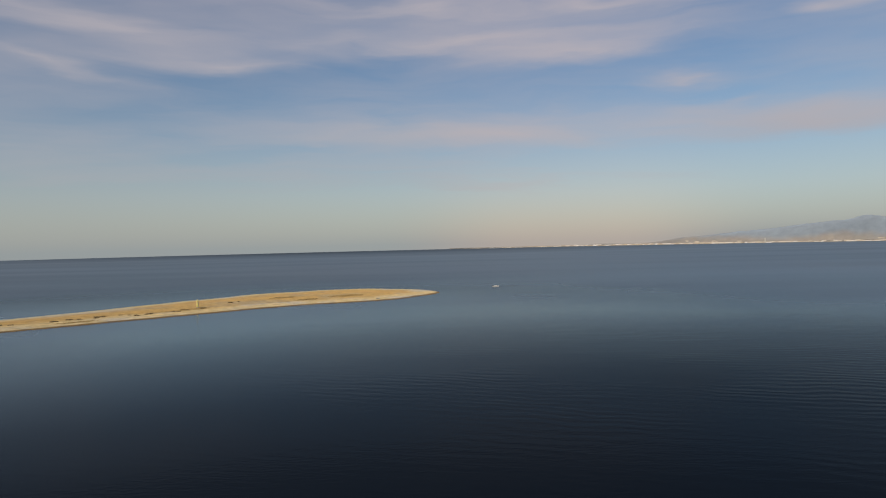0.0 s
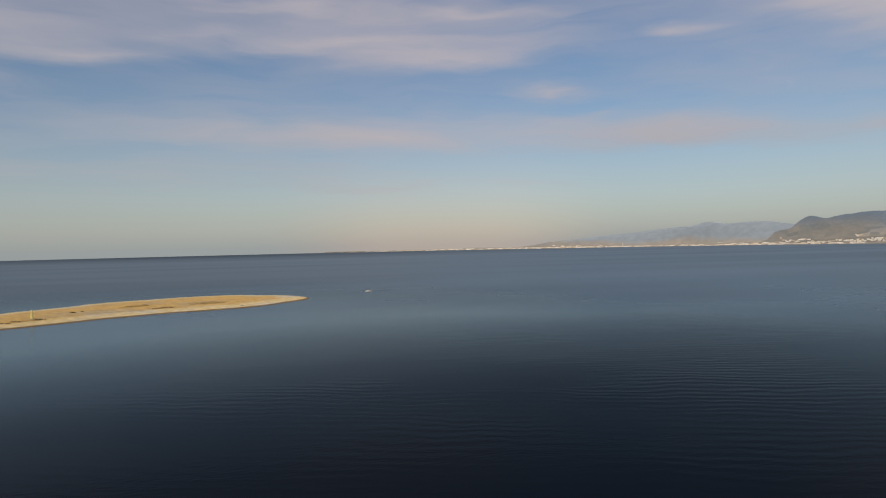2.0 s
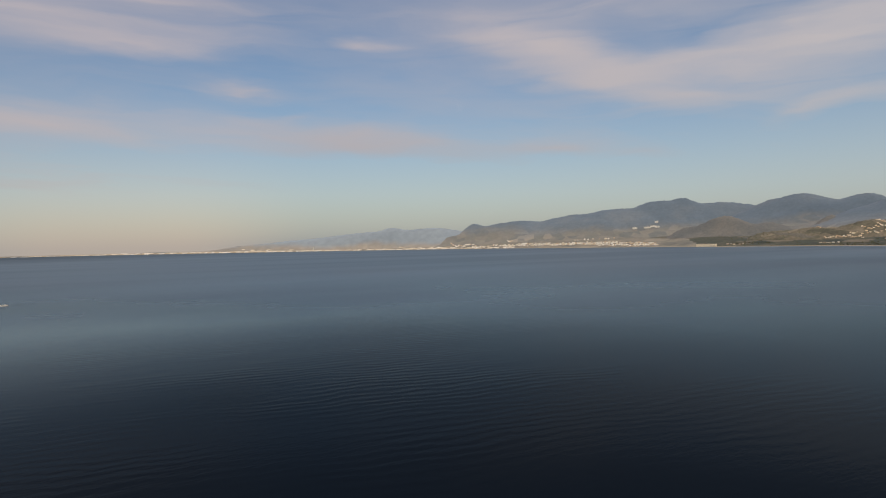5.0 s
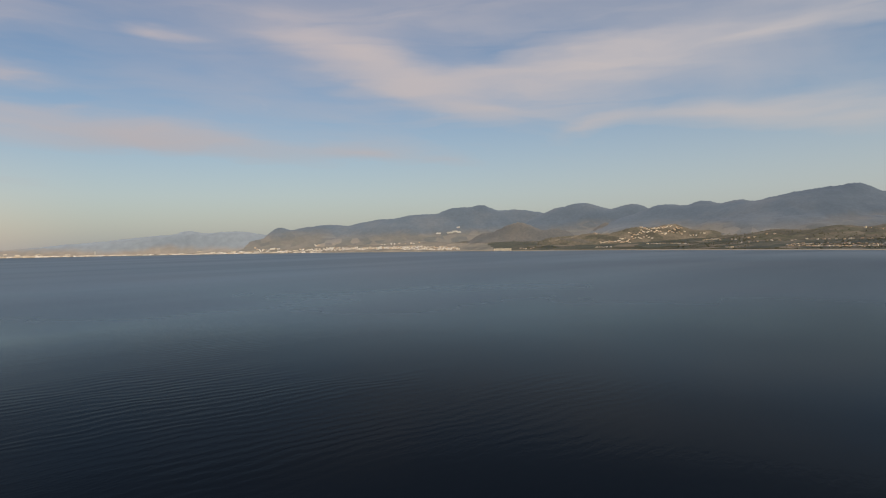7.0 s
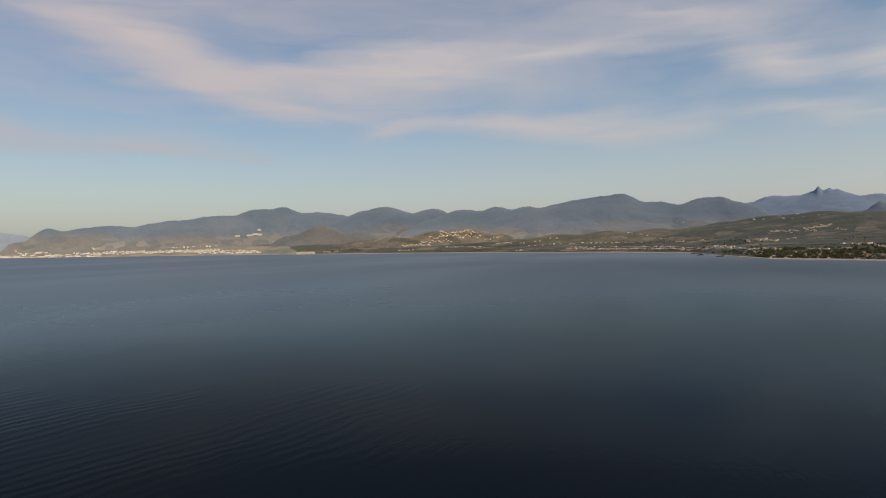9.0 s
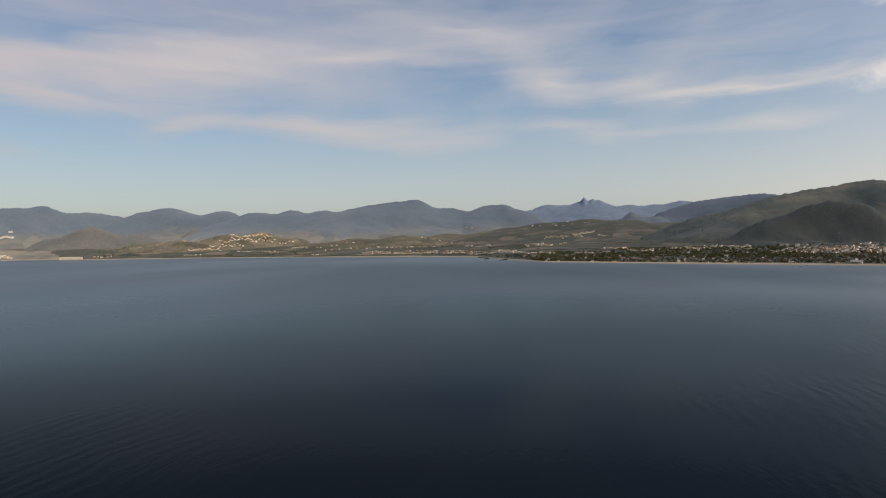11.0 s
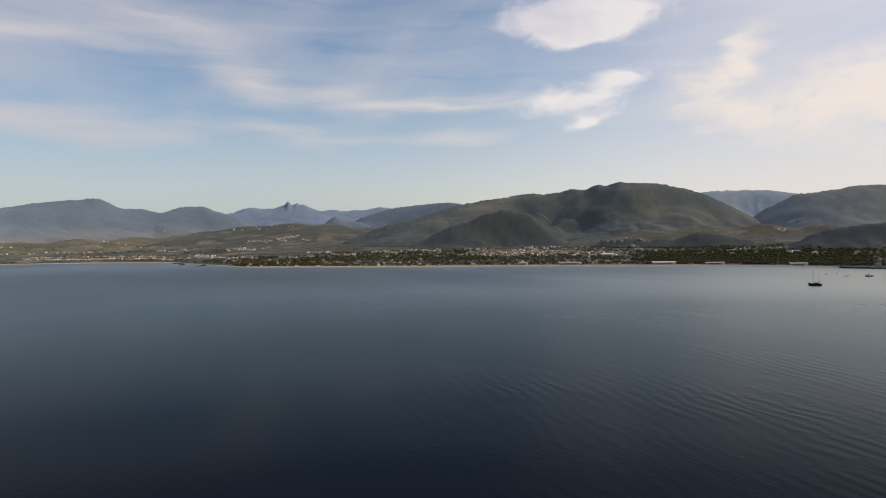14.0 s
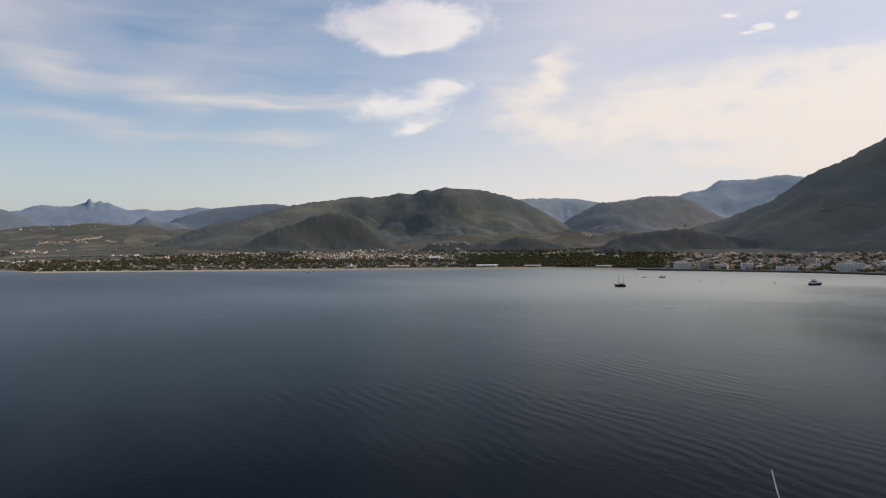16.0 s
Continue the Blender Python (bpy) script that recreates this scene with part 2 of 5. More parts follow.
# ---- materials ----
def material(name, colours, scale=0.05, rough=0.9, bump=0.0, detail=6.0, stretch=(1, 1, 1), fine=0.0, random_tone=0.0, metal=0.0, spec=0.3, wet=0.0, contrast=1.0, low=None, line=(60, 120), plot=0.008, leaf=0.0):
    """Colours along a noise at real-world size; fine: the scale of a second, smaller variation; random_tone: lightness that varies from object to object."""
    m = bpy.data.materials.new(name)
    m.use_nodes = True
    t = m.node_tree
    t.nodes.clear()
    at = put(t, "ShaderNodeNewGeometry").outputs["Position"]
    at = put(t, "ShaderNodeMapping", {0: at, 3: stretch}).outputs[0]
    n = put(t, "ShaderNodeTexNoise", {"Vector": at, "Scale": scale, "Detail": detail, "Roughness": 0.6}).outputs["Fac"]
    if len(colours) == 1:
        colours = [tuple(c * 0.88 for c in colours[0]), tuple(min(c * 1.1, 0.95) for c in colours[0])]
    k = len(colours)
    if low:
        # fields and terraces below, scrub above; on far ranges the paler foot imitates haze
        up = put(t, "ShaderNodeSeparateXYZ", {0: put(t, "ShaderNodeNewGeometry").outputs["Position"]}).outputs[2]
        plots = put(t, "ShaderNodeTexVoronoi", {"Vector": at, "Scale": plot, "Randomness": 1.0}).outputs["Color"]
        plots = put(t, "ShaderNodeSeparateColor", {0: plots}).outputs[0]
        patch = calc(t, "MULTIPLY_ADD", plots, 0.45, calc(t, "MULTIPLY", n, 0.55))
        fields = ramp(t, patch, [(0.25 + 0.5 * i / (len(low) - 1), c) for i, c in enumerate(low)], "LINEAR")
        zone = calc(t, "MULTIPLY_ADD", calc(t, "SUBTRACT", n, 0.5), 2.2 * (line[1] - line[0]), up)
        zone = put(t, "ShaderNodeMapRange", {0: zone, 1: float(line[0]), 2: float(line[1])}, interpolation_type="SMOOTHSTEP").outputs[0]
    col = ramp(t, n, [(0.3 + 0.4 * i / (k - 1), c) for i, c in enumerate(colours)], "LINEAR")
    if low:
        col = mixed(t, zone, fields, col)
    relief = n
    if fine:
        n2 = put(t, "ShaderNodeTexNoise", {"Vector": at, "Scale": fine, "Detail": 4.0, "Roughness": 0.65}).outputs["Fac"]
        col = mixed(t, 1.0, col, ramp(t, n2, [(0.3, grey(1 - 0.38 * contrast)), (0.72, grey(1 + 0.25 * contrast))], "LINEAR"), "MULTIPLY")
        relief = n2
    if random_tone:
        r = put(t, "ShaderNodeObjectInfo").outputs["Random"]
        col = mixed(t, 1.0, col, ramp(t, r, [(0.0, grey(1 - random_tone)), (1.0, grey(1.0))], "LINEAR"), "MULTIPLY")
    if wet:
        # damp along the waterline
        up = put(t, "ShaderNodeSeparateXYZ", {0: put(t, "ShaderNodeNewGeometry").outputs["Position"]}).outputs[2]
        damp = calc(t, "MULTIPLY", calc(t, "ADD", up, calc(t, "MULTIPLY", calc(t, "SUBTRACT", n, 0.5), 0.5)), 0.5)
        col = mixed(t, 1.0, col, ramp(t, damp, [(wet * 0.16, (0.36, 0.34, 0.33)), (wet * 0.36, (1.15, 1.42, 2.3)), (wet * 0.60, (1.12, 1.34, 2.0)), (wet * 0.80, grey(1.0))]), "MULTIPLY")
    b = put(t, "ShaderNodeBsdfPrincipled", {"Base Color": col, "Roughness": rough, "Metallic": metal, "Specular IOR Level": spec, "Diffuse Roughness": 1.0})
    if bump:
        bm_ = put(t, "ShaderNodeBump", {"Strength": min(1.0, bump), "Distance": max(bump, 0.02) * 1.0, "Height": relief})
        t.links.new(bm_.outputs[0], b.inputs["Normal"])
    out = b.outputs[0]
    if leaf:
        # leaves let light through
        glow_ = put(t, "ShaderNodeBsdfTranslucent", {0: mixed(t, 1.0, col, (1.3, 1.25, 0.7), "MULTIPLY")})
        out = put(t, "ShaderNodeMixShader", {0: leaf, 1: out, 2: glow_.outputs[0]}).outputs[0]
    t.links.new(out, put(t, "ShaderNodeOutputMaterial").inputs[0])
    return m


def water_material():
    m = bpy.data.materials.new("sea_water")
    m.use_nodes = True
    t = m.node_tree
    t.nodes.clear()
    at = put(t, "ShaderNodeNewGeometry").outputs["Position"]
    # wind patches: smooth slicks and ruffled streaks
    patch = put(t, "ShaderNodeTexNoise", {"Vector": put(t, "ShaderNodeMapping", {0: at, 2: (0, 0, radians(18)), 3: (0.0022, 0.0030, 1)}).outputs[0],
                                          "Scale": 1.0, "Detail": 4.0, "Roughness": 0.55}).outputs["Fac"]
    # swell: crests run along bearing 107
    run = put(t, "ShaderNodeMapping", {0: at, 2: (0, 0, radians(17)), 3: (0.030, 0.19, 1)}).outputs[0]
    swell = put(t, "ShaderNodeTexNoise", {"Vector": run, "Scale": 1.0, "Detail": 3.0, "Roughness": 0.45, "Distortion": 0.25}).outputs["Fac"]
    chop = put(t, "ShaderNodeTexNoise", {"Vector": put(t, "ShaderNodeMapping", {0: at, 2: (0, 0, radians(28)), 3: (0.35, 0.9, 1)}).outputs[0],
                                         "Scale": 1.0, "Detail": 4.0, "Roughness": 0.55}).outputs["Fac"]
    ripple = put(t, "ShaderNodeTexWave", {"Vector": put(t, "ShaderNodeMapping", {0: at, 2: (0, 0, radians(17))}).outputs[0], "Scale": 0.072, "Distortion": 11.0,
                                          "Detail": 4.0, "Detail Scale": 0.42, "Detail Roughness": 0.55}, wave_type="BANDS", bands_direction="Y").outputs["Fac"]
    # where the swell runs: off the spit and off the harbour
    runs = 0.06
    for x, y, rx, ry in ((130, 190, 215, 175), (175, -185, 260, 240)):
        g = put(t, "ShaderNodeTexGradient", {0: put(t, "ShaderNodeMapping", {0: at, 1: (x, y, 0), 3: (rx, ry, 1e5)}, vector_type="TEXTURE").outputs[0]}, gradient_type="SPHERICAL").outputs["Fac"]
        runs = calc(t, "MULTIPLY_ADD", g, 0.90, runs)
    set_ = put(t, "ShaderNodeTexNoise", {"Vector": put(t, "ShaderNodeMapping", {0: at, 3: (0.012, 0.02, 1)}).outputs[0], "Scale": 1.0, "Detail": 3.0}).outputs["Fac"]
    strength = calc(t, "MULTIPLY", runs, ramp(t, set_, [(0.40, grey(0.15)), (0.60, grey(1.0))]))
    lift = calc(t, "MULTIPLY", calc(t, "MULTIPLY_ADD", ripple, 0.22, calc(t, "MULTIPLY", swell, 0.55)), strength)
    lift = calc(t, "MULTIPLY_ADD", chop, 0.15, lift)
    # the open water beyond the bay is ruffled by the wind
    off = put(t, "ShaderNodeVectorMath", {0: at}, operation="LENGTH").outputs["Value"]
    wind = put(t, "ShaderNodeMapRange", {0: off, 1: 250.0, 2: 800.0, 3: 0.0, 4: 0.20}).outputs[0]
    gloss = calc(t, "ADD", wind, ramp(t, patch, [(0.40, grey(0.12)), (0.62, grey(0.24))]))
    bm_ = put(t, "ShaderNodeBump", {"Strength": 1.0, "Distance": WAVE, "Height": lift})
    facing = put(t, "ShaderNodeLayerWeight", {"Blend": 0.5, "Normal": bm_.outputs[0]}).outputs["Facing"]
    shine = ramp(t, facing, [(0.0, grey(0.012)), (0.60, grey(0.014)), (0.68, grey(0.028)), (0.77, grey(0.085)), (0.86, grey(0.21)), (0.95, grey(0.44)), (1.0, grey(0.50))], "LINEAR")
    # patches of reflection brightened or dimmed by hand; the far one is wind-ruffled sea
    shine = put(t, "ShaderNodeSeparateColor", {0: shine}).outputs[0]
    for x, y, rx, ry, gain in ((400, 130, 900, 800, 0.30), (230, -120, 380, 330, -0.42), (70, 185, 220, 190, -0.58), (950, -120, 950, 750, -0.42), (-900, 4500, 3200, 2300, -0.60), (-150, 280, 330, 330, 0.8), (330, -620, 520, 560, 0.8), (85, -225, 310, 280, 0.7)):
        g = put(t, "ShaderNodeTexGradient", {0: put(t, "ShaderNodeMapping", {0: at, 1: (x, y, 0), 3: (rx, ry, 1e5)}, vector_type="TEXTURE").outputs[0]}, gradient_type="SPHERICAL").outputs["Fac"]
        shine = calc(t, "MULTIPLY", shine, calc(t, "MULTIPLY_ADD", g, gain, 1.0))
    streaks = put(t, "ShaderNodeTexNoise", {"Vector": put(t, "ShaderNodeMapping", {0: at, 2: (0, 0, radians(-20)), 3: (0.0008, 0.0035, 1)}).outputs[0], "Scale": 1.0, "Detail": 4.0}).outputs["Fac"]
    shine = calc(t, "MULTIPLY", shine, ramp(t, streaks, [(0.35, grey(0.86)), (0.65, grey(0.98))]), clamp=True)
    deep = put(t, "ShaderNodeBsdfDiffuse", {"Color": (0.0050, 0.0089, 0.0155, 1), "Normal": bm_.outputs[0]})
    # off the harbour the mirror turns greener and warmer, imitating a cream sky's reflection
    g = put(t, "ShaderNodeTexGradient", {0: put(t, "ShaderNodeMapping", {0: at, 1: (360, -760, 0), 3: (620, 800, 1e5)}, vector_type="TEXTURE").outputs[0]}, gradient_type="QUADRATIC_SPHERE").outputs["Fac"]
    tint = mixed(t, calc(t, "MULTIPLY", g, 1.8, clamp=True), (0.825, 0.95, 0.995), (0.97, 1.0, 0.91))
    mirror = put(t, "ShaderNodeBsdfGlossy", {"Color": tint, "Roughness": gloss, "Normal": bm_.outputs[0]}, distribution="MULTI_GGX")
    mix = put(t, "ShaderNodeMixShader", {0: shine, 1: deep.outputs[0], 2: mirror.outputs[0]})
    t.links.new(mix.outputs[0], put(t, "ShaderNodeOutputMaterial").inputs[0])
    return m


WAVE = 0.22
SEA = water_material()
SCRUB_NEAR = material("dark_scrub_hillside", [(0.066, 0.088, 0.096), (0.092, 0.118, 0.122), (0.128, 0.148, 0.140), (0.215, 0.212, 0.172)], 0.0045, fine=0.11, bump=0.5, detail=8, contrast=0.42,
                      low=[(0.050, 0.062, 0.054), (0.082, 0.086, 0.070), (0.063, 0.078, 0.056), (0.130, 0.122, 0.096)], line=(25, 60), plot=0.014)
# near scrub with its colour lightened, to lift a mountain lying in shade
SCRUB_HARBOUR_LIFTED = material("shade_lifted_mountainside", [(0.102, 0.130, 0.128), (0.128, 0.152, 0.144), (0.152, 0.168, 0.150), (0.220, 0.212, 0.172)], 0.004, fine=0.13, bump=0.6, detail=9, contrast=0.45,
                         low=[(0.078, 0.090, 0.080), (0.140, 0.138, 0.108), (0.100, 0.120, 0.084), (0.230, 0.205, 0.156)], line=(20, 60), plot=0.016)
WOODED = material("dark_wooded_hillside", [(0.054, 0.070, 0.076), (0.072, 0.088, 0.090), (0.100, 0.108, 0.098)], 0.005, fine=0.15, bump=0.5, detail=8, contrast=0.5)
# scrub of the mid hill, its colour greyed and paled a step for haze
SCRUB_MID_HAZED = material("hazed_scrub_mountainside", [(0.118, 0.135, 0.152), (0.150, 0.162, 0.172), (0.200, 0.198, 0.192)], 0.0040, fine=0.08, bump=0.4, detail=8, contrast=0.5,
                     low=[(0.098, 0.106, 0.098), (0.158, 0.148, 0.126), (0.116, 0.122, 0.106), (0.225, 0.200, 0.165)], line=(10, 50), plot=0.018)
# distance haze is put into the colour: bluer above, paler at the foot
SCRUB_FAR_HAZED = material("haze_tinted_mountainside", [(0.107, 0.155, 0.220), (0.132, 0.183, 0.250), (0.172, 0.213, 0.266)], 0.0026, fine=0.05, detail=8, contrast=0.25,
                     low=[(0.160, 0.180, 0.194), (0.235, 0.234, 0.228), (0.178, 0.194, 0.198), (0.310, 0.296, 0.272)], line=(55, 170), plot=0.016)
# lighter scrub for a backlit shoulder; haze is put into its colour
SCRUB_PALE_HAZED = material("haze_paled_mountainside", [(0.175, 0.212, 0.235), (0.210, 0.245, 0.258), (0.265, 0.290, 0.262)], 0.0035, fine=0.025, detail=8, contrast=0.5)
# the farthest ranges carry their haze as pale blue base colours
RIDGE_BLUE_HAZED = material("haze_blue_range", [(0.175, 0.250, 0.370), (0.215, 0.290, 0.405)], 0.003, detail=7, fine=0.02, contrast=0.3,
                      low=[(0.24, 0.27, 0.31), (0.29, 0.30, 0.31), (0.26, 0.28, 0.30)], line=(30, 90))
RIDGE_GREY_HAZED = material("haze_grey_range", [(0.235, 0.300, 0.380), (0.270, 0.335, 0.410)], 0.003, detail=7, fine=0.02, contrast=0.3,
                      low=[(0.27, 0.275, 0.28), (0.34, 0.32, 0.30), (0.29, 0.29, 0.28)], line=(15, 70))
# paler still for the backlit valley head, haze put into the colour
RIDGE_PALE_HAZED = material("haze_pale_range", [(0.41, 0.495, 0.56), (0.46, 0.535, 0.59)], 0.003, detail=7, fine=0.02, contrast=0.3)
VALLEY = material("olive_valley_floor", [(0.075, 0.085, 0.060), (0.105, 0.112, 0.076)], 0.008, fine=0.09, bump=0.3, detail=9, contrast=0.8, plot=0.014,
                  low=[(0.082, 0.088, 0.078), (0.130, 0.126, 0.098), (0.098, 0.101, 0.086), (0.168, 0.154, 0.124), (0.106, 0.114, 0.086), (0.205, 0.188, 0.152)], line=(500, 600))
PLAIN = material("olive_plain", [(0.050, 0.065, 0.053), (0.067, 0.082, 0.064)], 0.007, fine=0.1, bump=0.3, detail=9, contrast=0.8, plot=0.013,
                 low=[(0.050, 0.064, 0.060), (0.076, 0.090, 0.078), (0.060, 0.074, 0.067), (0.096, 0.100, 0.084), (0.068, 0.082, 0.072), (0.126, 0.124, 0.104), (0.19, 0.175, 0.145)], line=(500, 600))
TERRACE = material("dry_terraced_hillside", [(0.088, 0.086, 0.064), (0.128, 0.119, 0.088)], 0.012, fine=0.09, bump=0.3, detail=8, contrast=0.8, plot=0.02,
                   low=[(0.092, 0.097, 0.080), (0.180, 0.166, 0.135), (0.122, 0.124, 0.100), (0.255, 0.228, 0.182)], line=(500, 600))
# dry fields, their tones paled to imitate haze over the far plain
DRY_PLAIN_HAZED = material("dry_hazed_far_plain", [(0.16, 0.165, 0.16), (0.21, 0.205, 0.19)], 0.007, fine=0.04, detail=8, contrast=0.5, plot=0.012,
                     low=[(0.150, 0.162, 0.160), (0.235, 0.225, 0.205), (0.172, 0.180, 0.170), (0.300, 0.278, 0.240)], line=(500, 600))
BEACH = material("beach_sand", [(0.40, 0.345, 0.255), (0.48, 0.415, 0.31)], 0.05, fine=0.9, bump=0.1)
SPIT_SAND = material("spit_sand", [(0.37, 0.315, 0.205), (0.42, 0.325, 0.175), (0.50, 0.345, 0.13), (0.53, 0.35, 0.115), (0.43, 0.335, 0.185)], 0.018, fine=0.22, bump=0.15, wet=1.0, contrast=0.8)


# ---- land ----
def lattice(ix, iy, seed):
    h = (ix.astype(np.int64) * 374761393 + iy.astype(np.int64) * 668265263 + seed * 1442695041) & 0x7FFFFFFF
    h = ((h ^ (h >> 13)) * 1274126177) & 0x7FFFFFFF
    return ((h ^ (h >> 16)) & 0xFFFF) / 65535.0


def fbm(x, y, octaves=5, seed=0, gain=0.5):
    """Smooth noise from 0 to 1 on arrays."""
    total, amp, norm = 0.0, 1.0, 0.0
    for o in range(octaves):
        ix, iy = np.floor(x), np.floor(y)
        fx, fy = x - ix, y - iy
        fx, fy = fx * fx * (3 - 2 * fx), fy * fy * (3 - 2 * fy)
        a, b = lattice(ix, iy, seed + o), lattice(ix + 1, iy, seed + o)
        c, d = lattice(ix, iy + 1, seed + o), lattice(ix + 1, iy + 1, seed + o)
        total = total + amp * ((a + (b - a) * fx) * (1 - fy) + (c + (d - c) * fx) * fy)
        norm += amp
        amp *= gain
        x, y = x * 2.03 + 7.1, y * 2.03 + 3.7
    return total / norm


def smooth(a, b, x):
    k = np.clip((x - a) / (b - a), 0, 1)
    return k * k * (3 - 2 * k)


def grid_mesh(name, X, Y, Z, mats, keep=None, pick=None):
    """A height field as one mesh. keep: which cells; pick: each cell's material."""
    n, m = X.shape
    me = bpy.data.meshes.new(name)
    idx = np.arange(n * m).reshape(n, m)
    quads = np.stack([idx[:-1, :-1], idx[:-1, 1:], idx[1:, 1:], idx[1:, :-1]], -1).reshape(-1, 4)
    pick = np.zeros(len(quads), int) if pick is None else pick.reshape(-1)
    if keep is not None:
        quads, pick = quads[keep.reshape(-1)], pick[keep.reshape(-1)]
    used, quads = np.unique(quads, return_inverse=True)
    quads = quads.reshape(-1, 4)
    co = np.stack([X.reshape(-1), Y.reshape(-1), Z.reshape(-1)], -1)[used]
    me.vertices.add(len(co))
    me.vertices.foreach_set("co", co.astype(np.float32).reshape(-1))
    me.loops.add(quads.size)
    me.loops.foreach_set("vertex_index", quads.astype(np.int32).reshape(-1))
    me.polygons.add(len(quads))
    me.polygons.foreach_set("loop_start", np.arange(0, quads.size, 4, dtype=np.int32))
    me.polygons.foreach_set("material_index", pick.astype(np.int32))
    me.polygons.foreach_set("use_smooth", np.ones(len(quads), bool))
    for mt in mats:
        me.materials.append(mt)
    me.update(calc_edges=True)
    me.validate()
    return new(name, me)


COAST = [(1, 4888), (10, 4870), (16, 4700), (24, 4560), (30, 4470), (38, 4290), (45, 4000), (50, 3720), (57, 3540), (61, 3240), (68, 3110), (78, 2740),
         (87, 2460), (92.4, 2200), (94.3, 1850), (95.7, 1700), (97.9, 1500), (105.4, 1370), (112.2, 1285), (118, 1245), (122, 1222), (129.6, 1195),
         (136.6, 1172), (140.7, 1140), (145.5, 1085), (151.6, 1046), (157.3, 1005), (161, 968), (170, 930), (186, 910), (200, 1000), (215, 1400), (230, 2200)]


def coast(az):
    r = np.interp(az, [a for a, _ in COAST], [b for _, b in COAST])
    return r * (1 + 0.006 * (fbm(np.asarray(az) * 0.9, np.asarray(az) * 0 + 3.3, 4, 5) - 0.5))


def plain_height(az, r):
    s = r - coast(az)
    rise = np.interp(az, [12, 20, 26, 34, 45, 65, 80, 95, 110, 125, 165], [0.0, 0.03, 0.06, 0.11, 0.17, 0.14, 0.08, 0.05, 0.05, 0.055, 0.07])
    cap = np.interp(az, [70, 90, 105, 115], [70, 85, 90, 60])
    roll = fbm(az * r / 9000.0, r / 260.0, 4, 31) - 0.35
    return np.interp(az, [0, 20, 28], [5.5, 5.5, 1.6]) * smooth(0, 16, s) + cap * (1 - np.exp(-rise * np.clip(s - 50, 0, 4000) / cap)) + roll * 22 * smooth(200, 900, s) - 1.2 * (s < 1)


SLOPES = []


def ridge(name, summits, rng, ends, front, back, mat, label, seed, step=0.10, spurs=2.6, depth=0.40, crown=5.0):
    """A mountain range round the bay. summits: bearing, height in metres and half-width in degrees of each top."""
    S = np.array(summits)
    line = np.arange(ends[0] - 16, ends[1] + 16, 0.05)
    g = S[:, 1] * np.exp(-0.5 * ((line[:, None] - S[:, 0]) / S[:, 2]) ** 2)
    top = (np.maximum(g, 0.1) ** 6).sum(-1) ** (1 / 6)

    def worn(width):
        k = np.exp(-0.5 * (np.arange(-3 * width, 3 * width + 0.01, 0.05) / width) ** 2)
        return np.convolve(top, k / k.sum(), "same")

    soft, broad = worn(1.3), worn(5.0)

    def surface(az, r):
        x, y = r * np.sin(np.radians(az)), r * np.cos(np.radians(az))
        rc = rng + 0.06 * front * np.sin(az * 0.35 + seed)
        u = np.clip(np.where(r < rc, (rc - r) / front, (r - rc) / back), 0, 1)
        size = front / spurs
        # the tops' outlines fade out and wander down the slopes
        wander = az + (fbm(x / size, y / size, 3, seed + 21) - 0.5) * 7.0 * np.minimum(u * 2.2, 1)
        w1, w2 = smooth(0.005, 0.16, u), smooth(0.04, 0.40, u)
        c = np.interp(az, line, top) * (1 - w1) + w1 * ((1 - w2) * np.interp(wander, line, soft) + w2 * np.interp(wander, line, broad))
        spur = 1 - np.abs(2 * fbm(x / size, y / size, 3, seed) - 1)
        rill = 1 - np.abs(2 * fbm(x / (0.42 * size), y / (0.42 * size), 3, seed + 15) - 1)
        gully = fbm(x / (0.3 * size), y / (0.3 * size), 4, seed + 9)
        prof = 0.55 * (1 - u) ** 1.15 + 0.45 * (0.5 + 0.5 * np.cos(np.pi * u))
        mid = smooth(0.02, 0.4, u) * (1 - smooth(0.75, 1.0, u))
        body = prof - depth * (spur - 0.3) * mid * prof - 0.34 * depth * (rill - 0.35) * mid * prof - 0.30 * depth * (gully - 0.5) * mid
        edge = smooth(ends[0], ends[0] + 1.2, az) * (1 - smooth(ends[1] - 1.2, ends[1], az))
        room = np.maximum(rng - coast(az), 90)
        edge = edge * smooth(0.12 * room, 0.80 * room, r - coast(az))
        rough = crown * (fbm(x / 14, y / 14, 3, seed + 3) - 0.5) * 2
        return (c * body + rough * np.clip(1 - 5 * u, 0.12, 1)) * edge - 14 * u - 8 * (1 - edge)

    SLOPES.append((ends, rng - front, rng + back, surface))
    az = np.arange(ends[0], ends[1] + step, step)
    nf, nb = int(min(70, max(26, front / 14))), 10
    r = np.concatenate([np.linspace(rng - front, rng - front * 0.25, nf), np.linspace(rng - front * 0.25, rng + back * 0.35, nf // 2)[1:],
                        np.linspace(rng + back * 0.35, rng + back, nb)[1:]])
    A, Rr = np.meshgrid(az, r)
    Z = surface(A, Rr)
    B = np.radians(A)
    ob = grid_mesh(name, Rr * np.sin(B), Rr * np.cos(B), Z, [mat])
    return tagged(ob, label, "mountain", kind="structure")


def land_z(az, r):
    z = float(plain_height(np.array(az), np.array(r)))
    for ends, r0, r1, surface in SLOPES:
        if ends[0] < az < ends[1] and r0 < r < r1:
            z = max(z, float(surface(np.array(az), np.array(r))))
    return z


def spot(az, r, lift=0.0):
    """A place on the land from its bearing and distance."""
    return (r * math.sin(radians(az)), r * math.cos(radians(az)), land_z(az, r) + lift)


